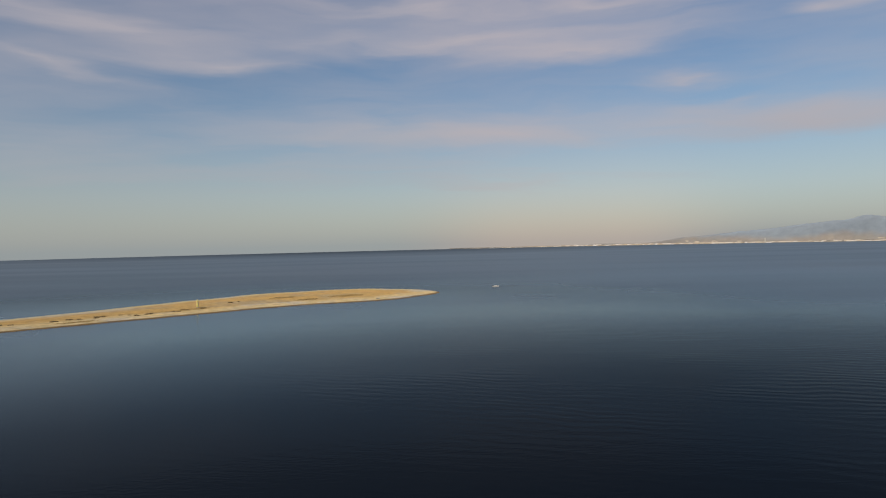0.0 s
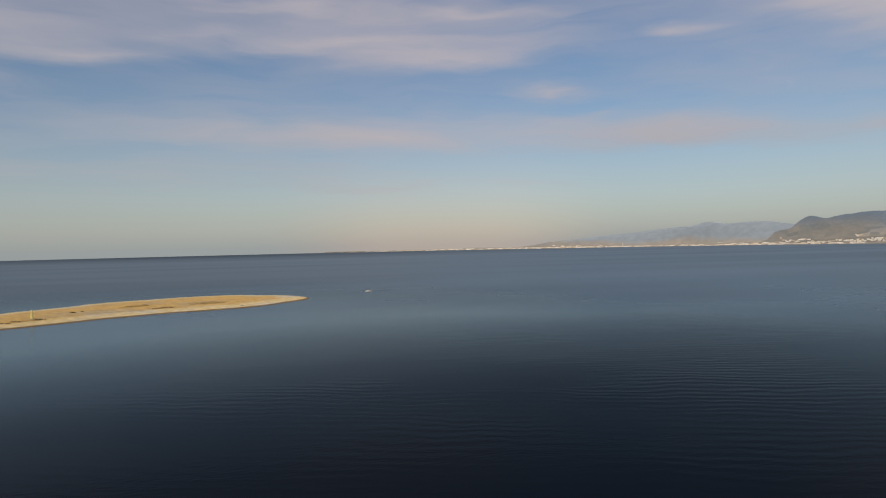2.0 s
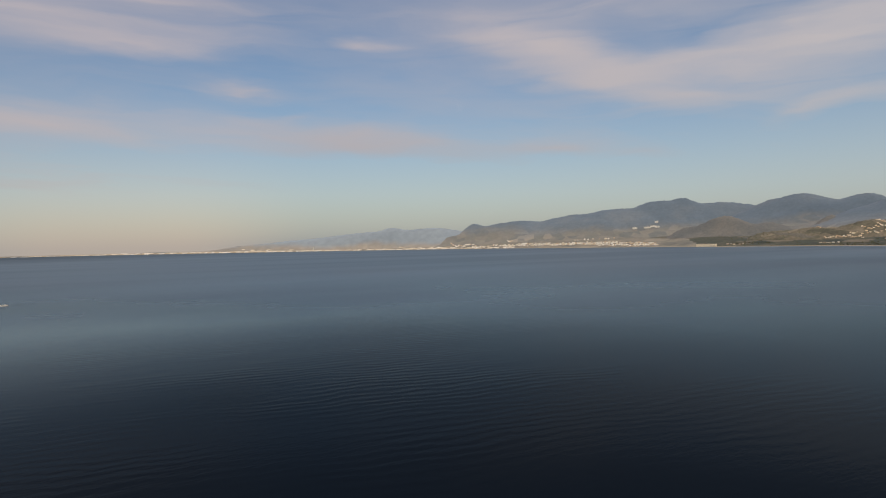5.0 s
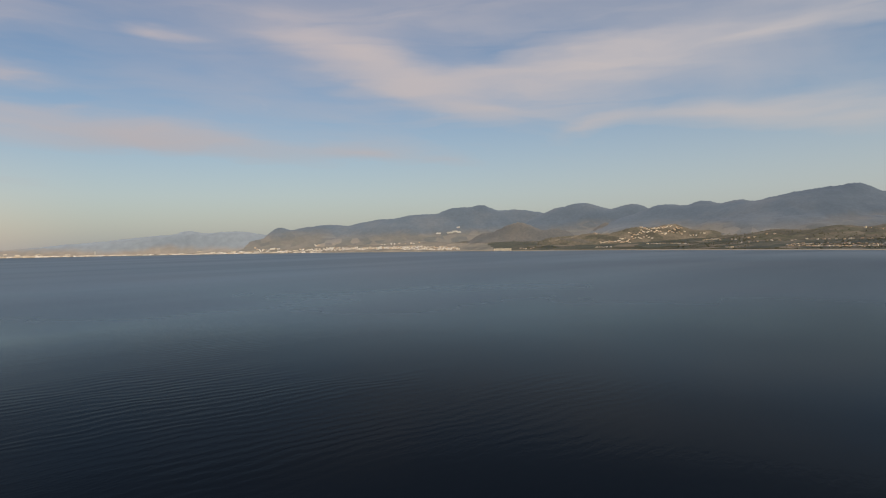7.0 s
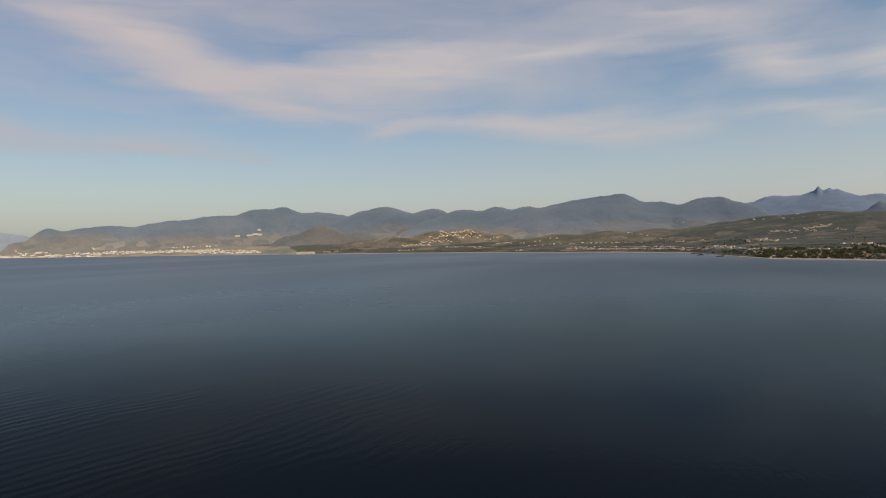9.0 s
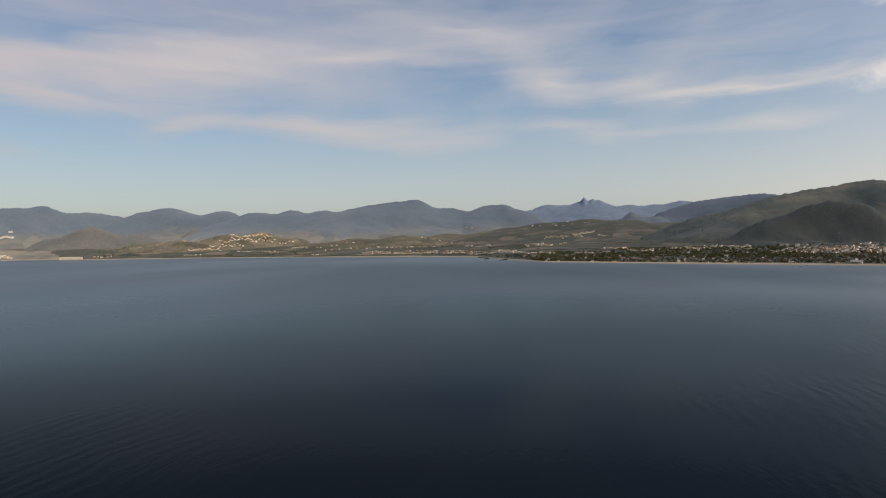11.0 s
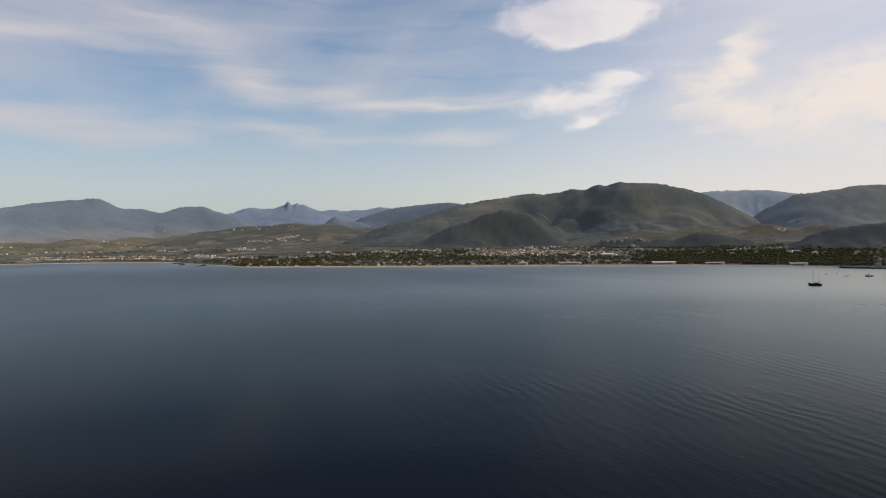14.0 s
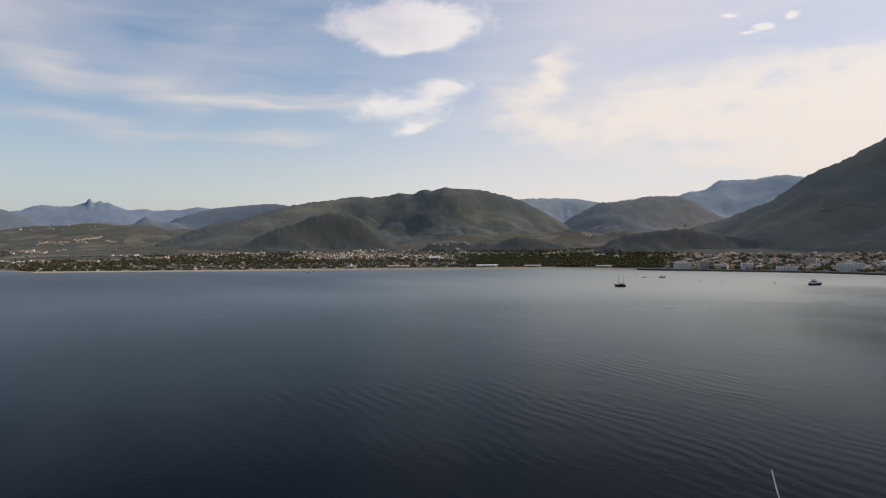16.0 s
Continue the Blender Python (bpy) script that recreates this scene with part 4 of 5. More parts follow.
def motorboat(m):
    """A small white open boat with a cuddy and an outboard."""
    b = base("motorboat", m, "small white open motorboat at anchor off the sandbank", "boat")
    part("hull", hull(6.4, 2.3, 0.75, 0.4, 0.8), WHITE, b)
    part("rubbing_strake", rods(((-3.1, -1.05, 0.7), (0.6, -1.16, 0.75), 0.05), ((-3.1, 1.05, 0.7), (0.6, 1.16, 0.75), 0.05)), NAVY, b)
    part("cuddy", boxed(0.2, 2.0, -0.75, 0.75, 0.72, 1.35, bevel=0.15), WHITE, b)
    part("windscreen", boxed(0.05, 0.18, -0.7, 0.7, 1.2, 1.75, bevel=0.02), DARK_GLASS, b)
    part("console", boxed(-0.9, -0.3, -0.4, 0.4, 0.7, 1.5, bevel=0.06), WHITE, b)
    part("bench", boxed(-2.4, -1.7, -0.9, 0.9, 0.7, 1.0, bevel=0.05), CANVAS, b)
    motor = part("outboard", boxed(-3.75, -3.2, -0.2, 0.2, 0.5, 1.35, bevel=0.1), RUBBER, b)
    part("leg", boxed(-3.55, -3.35, -0.08, 0.08, -0.5, 0.5), RUBBER, motor)
    part("bow_rail", rods(((1.2, -0.95, 0.8), (3.3, 0, 1.5), 0.03), ((1.2, 0.95, 0.8), (3.3, 0, 1.5), 0.03), ((1.9, -0.7, 0.8), (1.9, -0.73, 1.05), 0.025), ((1.9, 0.7, 0.8), (1.9, 0.73, 1.05), 0.025)), STEEL, b)
    return b


motorboat(pose(47, 588, 0.0, 0, 0, 8) @ Matrix.Scale(0.85, 4))


def schooner(m):
    """A dark wooden cruise boat with a bowsprit, two bare masts and an awning."""
    b = base("wooden_cruise_boat", m, "dark wooden sailing boat with bare masts and a pale awning", "boat")
    part("hull", hull(12.5, 4.0, 1.7, 0.8, 0.72), NAVY, b)
    part("waterline_stripe", hull(12.3, 3.95, 0.34, 0.05, 0.72), DARK_WOOD, b)
    part("deck", hull(12.2, 3.8, 1.76, 0.8, 0.72, inset=0.1), DECK, b).scale = (0.97, 0.95, 1.0)
    part("bowsprit", rods(((5.6, 0, 2.1), (9.0, 0, 3.0), 0.13, 0.07)), DARK_WOOD, b)
    house = part("deckhouse", boxed(-3.4, 1.6, -1.3, 1.3, 1.6, 2.7, bevel=0.12), DARK_WOOD, b)
    for i in range(4):
        for y in (-1.315, 1.295):
            part("window", boxed(-2.9 + i * 1.15, -2.2 + i * 1.15, y, y + 0.02, 2.1, 2.5), DARK_GLASS, house)
    part("awning", boxed(-4.6, 0.4, -1.6, 1.6, 3.75, 3.86, bevel=0.03), CANVAS, b, "off-white awning")
    for x in (-4.4, -2.0, 0.2):
        for y in (-1.5, 1.5):
            part("awning_post", rods(((x, y, 1.7), (x, y, 3.76), 0.05)), STEEL, b)
    for x, h in ((2.4, 11.5), (-3.6, 9.0)):
        mast = part("mast", rods(((x, 0, 1.5), (x, 0, h), 0.14, 0.07)), DARK_WOOD, b)
        part("boom", rods(((x, 0, 3.5), (x - 3.4, 0, 3.9), 0.09, 0.06)), DARK_WOOD, mast)
        part("shroud", rods(((x, 0, h - 0.5), (x - 0.4, 1.8, 1.9), 0.02, 0.02, 4), ((x, 0, h - 0.5), (x - 0.4, -1.8, 1.9), 0.02, 0.02, 4)), STEEL, mast)
    part("forestay", rods(((2.4, 0, 11.3), (8.9, 0, 3.0), 0.02, 0.02, 4)), STEEL, b)
    part("railing", rods(*[((-5.8 + i * 1.2, y, 1.85), (-5.8 + i * 1.2, y, 2.6), 0.03) for i in range(9) for y in (-1.7, 1.7)],
                         ((-5.8, -1.7, 2.6), (3.8, -1.7, 2.6), 0.03), ((-5.8, 1.7, 2.6), (3.8, 1.7, 2.6), 0.03)), CANVAS, b)
    part("dinghy", hull(2.6, 1.2, 0.5, 0.1, 0.8), WHITE, b).matrix_basis = pose(-6.7, 0, 1.4, 0, 0, 90)
    return b


schooner(pose(432, -544, 0, 0, 0, 45) @ Matrix.Diagonal((0.78, 0.9, 1.15, 1)))


def motor_yacht(m):
    """A two-decked white motor yacht with a dark hull side."""
    b = base("motor_yacht", m, "white two-decked motor yacht with a dark hull at anchor", "boat")
    part("hull", hull(13.5, 4.1, 1.05, 0.6, 0.85), NAVY, b)
    part("bulwark", hull(13.6, 4.15, 1.85, 0.7, 0.85), WHITE, b).matrix_basis = pose(0, 0, 0.35) @ Matrix.Diagonal((1, 1, 0.82, 1))
    saloon = part("saloon", boxed(-4.2, 2.6, -1.55, 1.55, 1.5, 3.1, bevel=0.25), WHITE, b)
    for y in (-1.57, 1.53):
        part("side_window", boxed(-3.6, 2.0, y, y + 0.04, 2.25, 2.8), DARK_GLASS, saloon)
    part("windscreen", boxed(2.45, 2.66, -1.2, 1.2, 2.2, 2.85, bevel=0.03), DARK_GLASS, saloon)
    fly = part("flybridge", boxed(-3.6, 0.9, -1.4, 1.4, 3.1, 3.75, bevel=0.15), WHITE, b)
    part("flybridge_windscreen", boxed(0.7, 0.95, -1.1, 1.1, 3.7, 4.2, bevel=0.02), DARK_GLASS, fly)
    part("radar_arch", rods(((-2.8, -1.3, 3.7), (-3.2, -1.1, 5.1), 0.1), ((-2.8, 1.3, 3.7), (-3.2, 1.1, 5.1), 0.1), ((-3.2, -1.1, 5.1), (-3.2, 1.1, 5.1), 0.1), ((-3.2, 0, 5.1), (-3.3, 0, 6.4), 0.04)), WHITE, fly)
    part("bow_rail", rods(((0.5, -1.9, 2.9), (6.9, 0, 3.2), 0.03), ((0.5, 1.9, 2.9), (6.9, 0, 3.2), 0.03), *[((1 + i * 1.5, y * (1.75 - i * 0.35), 2.0), (1 + i * 1.5, y * (1.75 - i * 0.35), 2.95), 0.025) for i in range(4) for y in (-1, 1)]), STEEL, b)
    part("swim_platform", boxed(-7.6, -6.5, -1.6, 1.6, 0.3, 0.45, bevel=0.04), DECK, b)
    return b


motor_yacht(pose(305, -679, 0, 0, 0, 205) @ Matrix.Diagonal((0.78, 0.95, 1.45, 1)))


def fishing_boat(m):
    b = base("fishing_boat", m, "sea-green wooden fishing boat with a white wheelhouse", "boat")
    part("hull", hull(8.4, 2.9, 1.1, 0.7, 0.6), SEA_GREEN, b)
    part("bulwark_rail", rods(((-4, -1.0, 1.15), (1.5, -1.42, 1.25), 0.07), ((-4, 1.0, 1.15), (1.5, 1.42, 1.25), 0.07)), WHITE, b)
    cabin = part("wheelhouse", boxed(0.2, 2.2, -0.85, 0.85, 1.05, 2.9, bevel=0.08), WHITE, b)
    for y in (-0.87, 0.83):
        part("side_window", boxed(0.5, 1.9, y, y + 0.04, 2.1, 2.6), DARK_GLASS, cabin)
    part("roof", boxed(0.0, 2.4, -1.0, 1.0, 2.9, 3.02, bevel=0.03), SEA_GREEN, cabin)
    part("mast", rods(((0.1, 0, 1.1), (0.1, 0, 5.4), 0.07, 0.04)), DARK_WOOD, b)
    part("net_drum", rods(((-2.6, -0.7, 1.5), (-2.6, 0.7, 1.5), 0.42, 0.42, 14)), DARK_BUOY, b)
    part("gantry", rods(((-3.7, -0.95, 1.1), (-3.7, -0.95, 2.9), 0.06), ((-3.7, 0.95, 1.1), (-3.7, 0.95, 2.9), 0.06), ((-3.7, -0.95, 2.9), (-3.7, 0.95, 2.9), 0.06)), STEEL, b)
    return b


fishing_boat(pose(489, -716, 0, 0, 0, 65))


def buoy(m, mat, label, mark=False):
    b = base("mooring_buoy", m, label, "buoy", "buoys off the harbour")
    bm = bmesh.new()
    bmesh.ops.create_uvsphere(bm, u_segments=14, v_segments=9, radius=0.75, matrix=Matrix.Diagonal((1, 1, 0.8, 1)))
    part("float", bm, mat, b)
    bm = bmesh.new()
    rod(bm, (0, 0, 0.5), (0, 0, 1.0 + 1.6 * mark), 0.09, 0.06)
    part("post", bm, STEEL, b)
    if mark:
        part("topmark", rods(((0, 0, 2.5), (0, 0, 3.1), 0.45, 0.05, 10)), mat, b)
    else:
        bm = bmesh.new()
        rod(bm, (-0.18, 0, 1.05), (0.18, 0, 1.05), 0.06)
        part("ring", bm, STEEL, b)
    return b


dark = buoy(pose(388, -661, 0), DARK_BUOY, "dark weedy mooring buoy floating on calm water")
for x, y in ((423, -681), (519, -729), (546, -728), (986, -665), (1033, -607), (1020, -582)):
    copy_thing(dark, pose(x, y, 0, 0, 0, x % 90))
# the dark marker is added in place of a small dark boat
buoy(pose(340, -674, 0), DARK_BUOY, "dark marker buoy with a pointed top, stand-in for a small boat", True)
buoy(pose(574, -746, 0), WHITE, "white marker buoy with a pointed top", True)
skiff = rowing_boat(pose(510, -709, 0, 0, 0, 30), NAVY, "small dark rowing boat at a mooring", 4.2, "small moored boats")
for x, y, turn in ((554, -760, 120), (1032, -533, 70), (1062, -559, 10)):
    copy_thing(skiff, pose(x, y, 0, 0, 0, turn))
rowing_boat(pose(2196, 247, 0, 0, 0, 80), WHITE, "white boat anchored off the beach", 6.0, "small moored boats")
rowing_boat(on_spit(-48.4, 474.0, 30) @ pose(0, 0, 0.15), WHITE, "small white boat drawn up on the sand", 2.6)


def floating_line(name, points, radius, mat, label, category):
    cu = bpy.data.curves.new(name, "CURVE")
    cu.dimensions, cu.bevel_depth, cu.bevel_resolution = "3D", radius, 2
    sp = cu.splines.new("NURBS")
    sp.points.add(len(points) - 1)
    for p, q in zip(sp.points, points):
        p.co = (*q, 1)
    sp.use_endpoint_u = True
    cu.materials.append(mat)
    return tagged(new(name, cu), label, category)


floating_line("floating_hose", [(116, -125, 0.02), (113.4, -119.8, 0.04), (110.6, -114.2, 0.02), (107.0, -107.5, 0.04), (103, -100, 0.0), (98, -91, -0.05)], 0.11, ROPE,
              "thin white hose lying straight on dark water", "hose")
floating_line("net_line", [(51, 590, 0.02), (57, 593, 0.03), (63, 597, 0.02), (69, 600, 0.02)], 0.07, NET, "thin dark net line floating beside the motorboat", "net line")


def breakwater(points, name_label, seed):
    """A low mole of tipped boulders along a line."""
    rng = random.Random(seed)
    bm = bmesh.new()
    for (x0, y0), (x1, y1) in zip(points, points[1:]):
        n = int(math.hypot(x1 - x0, y1 - y0) / 2.2)
        for i in range(n):
            k = i / n
            for _ in range(3):
                s = rng.uniform(1.2, 2.4)
                lump(bm, (x0 + (x1 - x0) * k + rng.uniform(-3, 3), y0 + (y1 - y0) * k + rng.uniform(-3, 3), rng.uniform(-0.6, 0.9)), (s, s * rng.uniform(0.7, 1.2), s * 0.8), seed * 999 + len(bm.verts), 1, 0.3)
    me = bpy.data.meshes.new("breakwater")
    bm.to_mesh(me)
    bm.free()
    me.materials.append(ROCK)
    return tagged(new("breakwater", me), name_label, "breakwater")


breakwater([(2080, -92), (2010, -112), (1900, -108), (1850, -96)], "low dark breakwater of tipped boulders reaching into the bay", 3)
breakwater([(1780, -150), (1730, -142), (1700, -128)], "short dark mole of boulders beside the point", 4)


# ---- the towns round the bay ----
WALLS = [plain("white_render", (0.85, 0.86, 0.85), 0.9, random_tone=0.15), plain("cream_render", (0.80, 0.75, 0.64), 0.9, random_tone=0.15),
         plain("ochre_render", (0.72, 0.61, 0.46), 0.9, random_tone=0.2), plain("grey_render", (0.50, 0.49, 0.48), 0.9, random_tone=0.25)]
ROOF_TILE = plain("terracotta_roof_tiles", (0.42, 0.30, 0.235), 0.9, random_tone=0.4)
ROOF_FLAT = plain("pale_flat_roof", (0.55, 0.53, 0.50), 0.9, random_tone=0.3)
ROOF_WHITE = plain("white_sheet_metal_roof", (0.85, 0.86, 0.86), 0.35)
PANE = plain("window_pane", (0.27, 0.28, 0.28), 0.2)
SHUTTER = plain("brown_wooden_door", (0.14, 0.08, 0.045), 0.7)
LEAVES = [material("dark_pine_needles", [(0.200, 0.195, 0.130), (0.285, 0.268, 0.180)], 0.02, 0.95, fine=0.4, random_tone=0.25, leaf=0.62),
          material("olive_green_leaves", [(0.175, 0.195, 0.098), (0.25, 0.265, 0.145)], 0.02, 0.95, fine=0.4, random_tone=0.2, leaf=0.72),
          material("grey_green_far_leaves", [(0.125, 0.138, 0.108), (0.180, 0.190, 0.145)], 0.02, 0.95, fine=0.3, leaf=0.55)]
BARK = plain("grey_brown_bark", (0.10, 0.075, 0.055), 0.95)
CAR_WHITE = plain("white_car_paint", (0.75, 0.76, 0.77), 0.3)
CAR_DARK = plain("dark_grey_car_paint", (0.06, 0.065, 0.07), 0.3)


def facade_openings(thing, wall_part, w, d, storeys, cols, height):
    for s in range(storeys):
        for c in range(cols):
            x = -w / 2 + w * (c + 0.5) / cols
            z = height / storeys * s + height / storeys * 0.38
            if s == 0 and c == cols // 2:
                part("door", boxed(x - 0.55, x + 0.55, -d / 2 - 0.05, -d / 2 + 0.05, 0, 2.1), SHUTTER, thing)
            else:
                part("window", boxed(x - 0.5, x + 0.5, -d / 2 - 0.04, -d / 2 + 0.04, z, z + 1.2), PANE, wall_part)


def house(name, w, d, h, storeys, cols, roof, wall, label, group):
    """A house with its front along -y."""
    b = base(name, pose(0, 0, 0), label, "house" if storeys < 3 else "building", group)
    walls = part("wall", boxed(-w / 2, w / 2, -d / 2, d / 2, -3.0, h), wall, b)
    facade_openings(b, walls, w, d, storeys, cols, h)
    bm = bmesh.new()
    if roof == "flat":
        box(bm, -w / 2 - 0.15, w / 2 + 0.15, -d / 2 - 0.15, d / 2 + 0.15, h + 0.003, h + 0.3)
        r = part("roof", bm, ROOF_FLAT, b)
        part("stair_hut", boxed(w * 0.1, w * 0.1 + 3, -1.2, 1.6, h + 0.303, h + 2.4), wall, b)
    else:
        rise, over = d * 0.26, 0.45
        inset = 0.0 if roof == "gable" else d * 0.4
        pts = [(-w / 2 - over, -d / 2 - over, h), (w / 2 + over, -d / 2 - over, h), (w / 2 + over, d / 2 + over, h), (-w / 2 - over, d / 2 + over, h)]
        low = [bm.verts.new(p) for p in pts]
        up = [bm.verts.new((x, y, z + 0.22)) for x, y, z in pts]
        ra, rb = bm.verts.new((-w / 2 - over + inset, 0, h + rise + 0.22)), bm.verts.new((w / 2 + over - inset, 0, h + rise + 0.22))
        bm.faces.new(low[::-1])
        for i in range(4):
            bm.faces.new((low[i], low[(i + 1) % 4], up[(i + 1) % 4], up[i]))
        bm.faces.new((up[0], up[1], rb, ra))
        bm.faces.new((up[2], up[3], ra, rb))
        bm.faces.new((up[1], up[2], rb))
        bm.faces.new((up[3], up[0], ra))
        r = part("roof", bm, ROOF_TILE, b)
        part("chimney", boxed(w * 0.2, w * 0.2 + 0.7, 0.3, 1.0, h + 0.3, h + rise + 1.1), wall, r)
    return b


HOUSES = [
    house("house", 11, 9, 6.2, 2, 3, "gable", WALLS[0], "white two-storey house with a terracotta gable roof", "town houses"),
    house("house", 14, 9, 3.4, 1, 4, "hip", WALLS[1], "cream single-storey house with a terracotta hip roof", "town houses"),
    house("house", 10, 10, 6.4, 2, 3, "hip", WALLS[2], "ochre two-storey house with a terracotta hip roof", "town houses"),
    house("house", 12, 10, 6.6, 2, 3, "flat", WALLS[0], "white two-storey house with a flat roof", "town houses"),
    house("house", 16, 10, 6.3, 2, 5, "gable", WALLS[1], "long cream two-storey house with a terracotta roof", "town houses"),
]
rng = random.Random(41)
first = set()


def settle(ob_index, az, r, turn=None, scale=1.0):
    turn = rng.uniform(-12, 55) if turn is None else turn
    scale *= 0.84
    x, y, z = spot(az, r)
    m = pose(x, y, z, 0, 0, -az + turn) @ Matrix.Scale(scale, 4)
    if ob_index not in first:
        first.add(ob_index)
        HOUSES[ob_index].matrix_basis = m
        return HOUSES[ob_index]
    return copy_thing(HOUSES[ob_index], m)


def quarter(az0, az1, s0, s1, count, choice, scale=1.0):
    """Houses strewn along a stretch of the coast, s metres behind the shore."""
    for i in range(count):
        az = az0 + (az1 - az0) * (i + rng.random()) / count
        settle(rng.choice(choice), az, float(coast(np.array(az))) + rng.uniform(s0, s1), None, scale * rng.uniform(0.85, 1.15))


quarter(116.5, 131.5, 330, 620, 120, (0, 0, 0, 1, 1, 2, 3, 4), 0.8)          # the town on the plain
quarter(105.0, 117.0, 240, 620, 26, (0, 0, 1, 3), 0.7)
quarter(118.0, 131.0, 60, 110, 7, (1, 3))
quarter(96.8, 105.0, 40, 260, 18, (0, 0, 1, 3), 0.7)

quarter(147.0, 163.0, 45, 170, 54, (1, 2, 3, 1, 4, 2))           # the harbour town
quarter(146.5, 165.0, 120, 380, 88, (3, 1, 1, 4, 2, 0), 0.85)
quarter(134.0, 147.0, 260, 420, 8, (0, 3))


def apartment(az, r, w, d, h, storeys, cols, wall, label, turn=0.0):
    b = house("apartment_building", w, d, h, storeys, cols, "flat", wall, label, "harbour front")
    x, y, z = spot(az, r)
    b.matrix_basis = pose(x, y, z, 0, 0, -az + turn)
    for s in range(1, storeys):
        z = h / storeys * s
        bal = part("balcony", boxed(-w * 0.44, w * 0.44, -d / 2 - 1.3, -d / 2 - 0.06, z - 0.1, z + 0.08), wall, b)
        part("railing", boxed(-w * 0.44, w * 0.44, -d / 2 - 1.3, -d / 2 - 1.22, z + 0.08, z + 0.95), STEEL, bal)
    return b


apartment(148.0, 1106, 25, 13, 9.6, 3, 7, WALLS[0], "long white three-storey apartment building on the harbour front")
apartment(149.6, 1116, 14, 12, 10.5, 3, 4, WALLS[3], "grey three-storey apartment building near the quay", 12)
apartment(150.9, 1100, 18, 12, 6.6, 2, 5, WALLS[1], "cream two-storey building near the quay", -14)
apartment(152.7, 1096, 15, 12, 8.5, 3, 4, WALLS[0], "white three-storey apartment building beside trees", 7)
apartment(155.3, 1063, 24, 12, 5.6, 2, 6, WALLS[0], "low white two-storey hotel wing on the waterfront", 4)
apartment(157.2, 1140, 14, 12, 9.5, 3, 4, WALLS[3], "grey three-storey apartment building behind the waterfront", -9)
apartment(159.4, 1034, 32, 15, 10.5, 3, 8, WALLS[0], "large pale three-storey hotel on the waterfront", -3)
apartment(161.6, 1058, 16, 12, 6.5, 2, 4, WALLS[1], "cream two-storey building at the end of the quay", 6)
apartment(59.9, 3310, 88, 24, 13.5, 4, 14, WALLS[1], "long beige hotel block close to the beach")
for az_, r_, w_ in ((54.3, 4352, 30), (55.3, 4356, 40), (55.75, 4370, 34), (56.1, 4376, 26), (56.05, 4430, 22)):
    apartment(az_, r_, w_, 20, 7.0, 2, 6, WALLS[0], "white block of a settlement high on the slope")


def shed(az, r, length, depth, h, label, turn=0.0, bright=False):
    """A long low hall with a white roof and an open front on posts."""
    x, y, z = spot(az, r)
    b = base("beach_pavilion", pose(x, y, z, 0, 0, -az + turn), label, "pavilion")
    part("wall", boxed(-length / 2, length / 2, 0.5, depth / 2, -2.5, h - 0.003), WALLS[1], b)
    bm = boxed(-length / 2 - 0.8, length / 2 + 0.8, -depth / 2 - 0.8, depth / 2 + 0.8, h, h + 0.45, bevel=0.08)
    for v in bm.verts:
        v.co.z += max(0.0, v.co.y + depth / 2 - 0.2) * 0.17
    part("roof", bm, ROOF_WHITE if bright else ROOF_FLAT, b, "sheet metal roof")
    for i in range(9):
        x = -length / 2 + 0.5 + i * (length - 1) / 8
        part("post", rods(((x, -depth / 2 + 0.3, -2.0), (x, -depth / 2 + 0.3, h), 0.14)), STEEL, b)
    part("end_wall", boxed(length / 2 - 5, length / 2, -depth / 2, 0.497, -2.5, h - 0.003), WALLS[0], b)
    return b


shed(124.9, 1252, 40, 8, 3.6, "long open beach pavilion with a pale roof and cream walls")
shed(128.2, 1420, 22, 12, 6.5, "long hall with a bright white roof among trees", 0.0, True)
shed(132.4, 1232, 38, 8, 3.4, "long white beach restaurant with a flat roof", 4, True)
shed(121.0, 1275, 16, 9, 3.2, "small beach pavilion with a white roof", -5)
shed(136.2, 1216, 30, 8, 2.6, "low white beach bar with a flat roof", 3)
shed(142.0, 1170, 24, 8, 2.6, "low white boat shed behind the beach", 3)


def kiosk(m):
    b = base("beach_hut", m, "small wooden beach hut on pale sand", "hut", "huts on the beach")
    part("wall", boxed(-2.0, 2.0, -1.5, 1.5, -0.8, 2.3), WALLS[2], b)
    part("roof", boxed(-2.4, 2.4, -2.0, 1.9, 2.303, 2.45), ROOF_FLAT, b)
    part("counter", boxed(-1.4, 1.4, -1.75, -1.5, 0.9, 1.05), DECK, b)
    part("hatch", boxed(-1.3, 1.3, -1.53, -1.48, 1.05, 1.9), PANE, b)
    return b


hut = None
for az_ in (108.6, 110.9, 113.8, 115.2, 117.0, 118.8, 120.0, 122.5, 127.6, 128.4, 134.5):
    m = pose(*spot(az_, float(coast(np.array(az_))) + rng.uniform(24, 42)), 0, 0, -az_ + rng.uniform(-25, 25))
    hut = copy_thing(hut, m) if hut else kiosk(m)


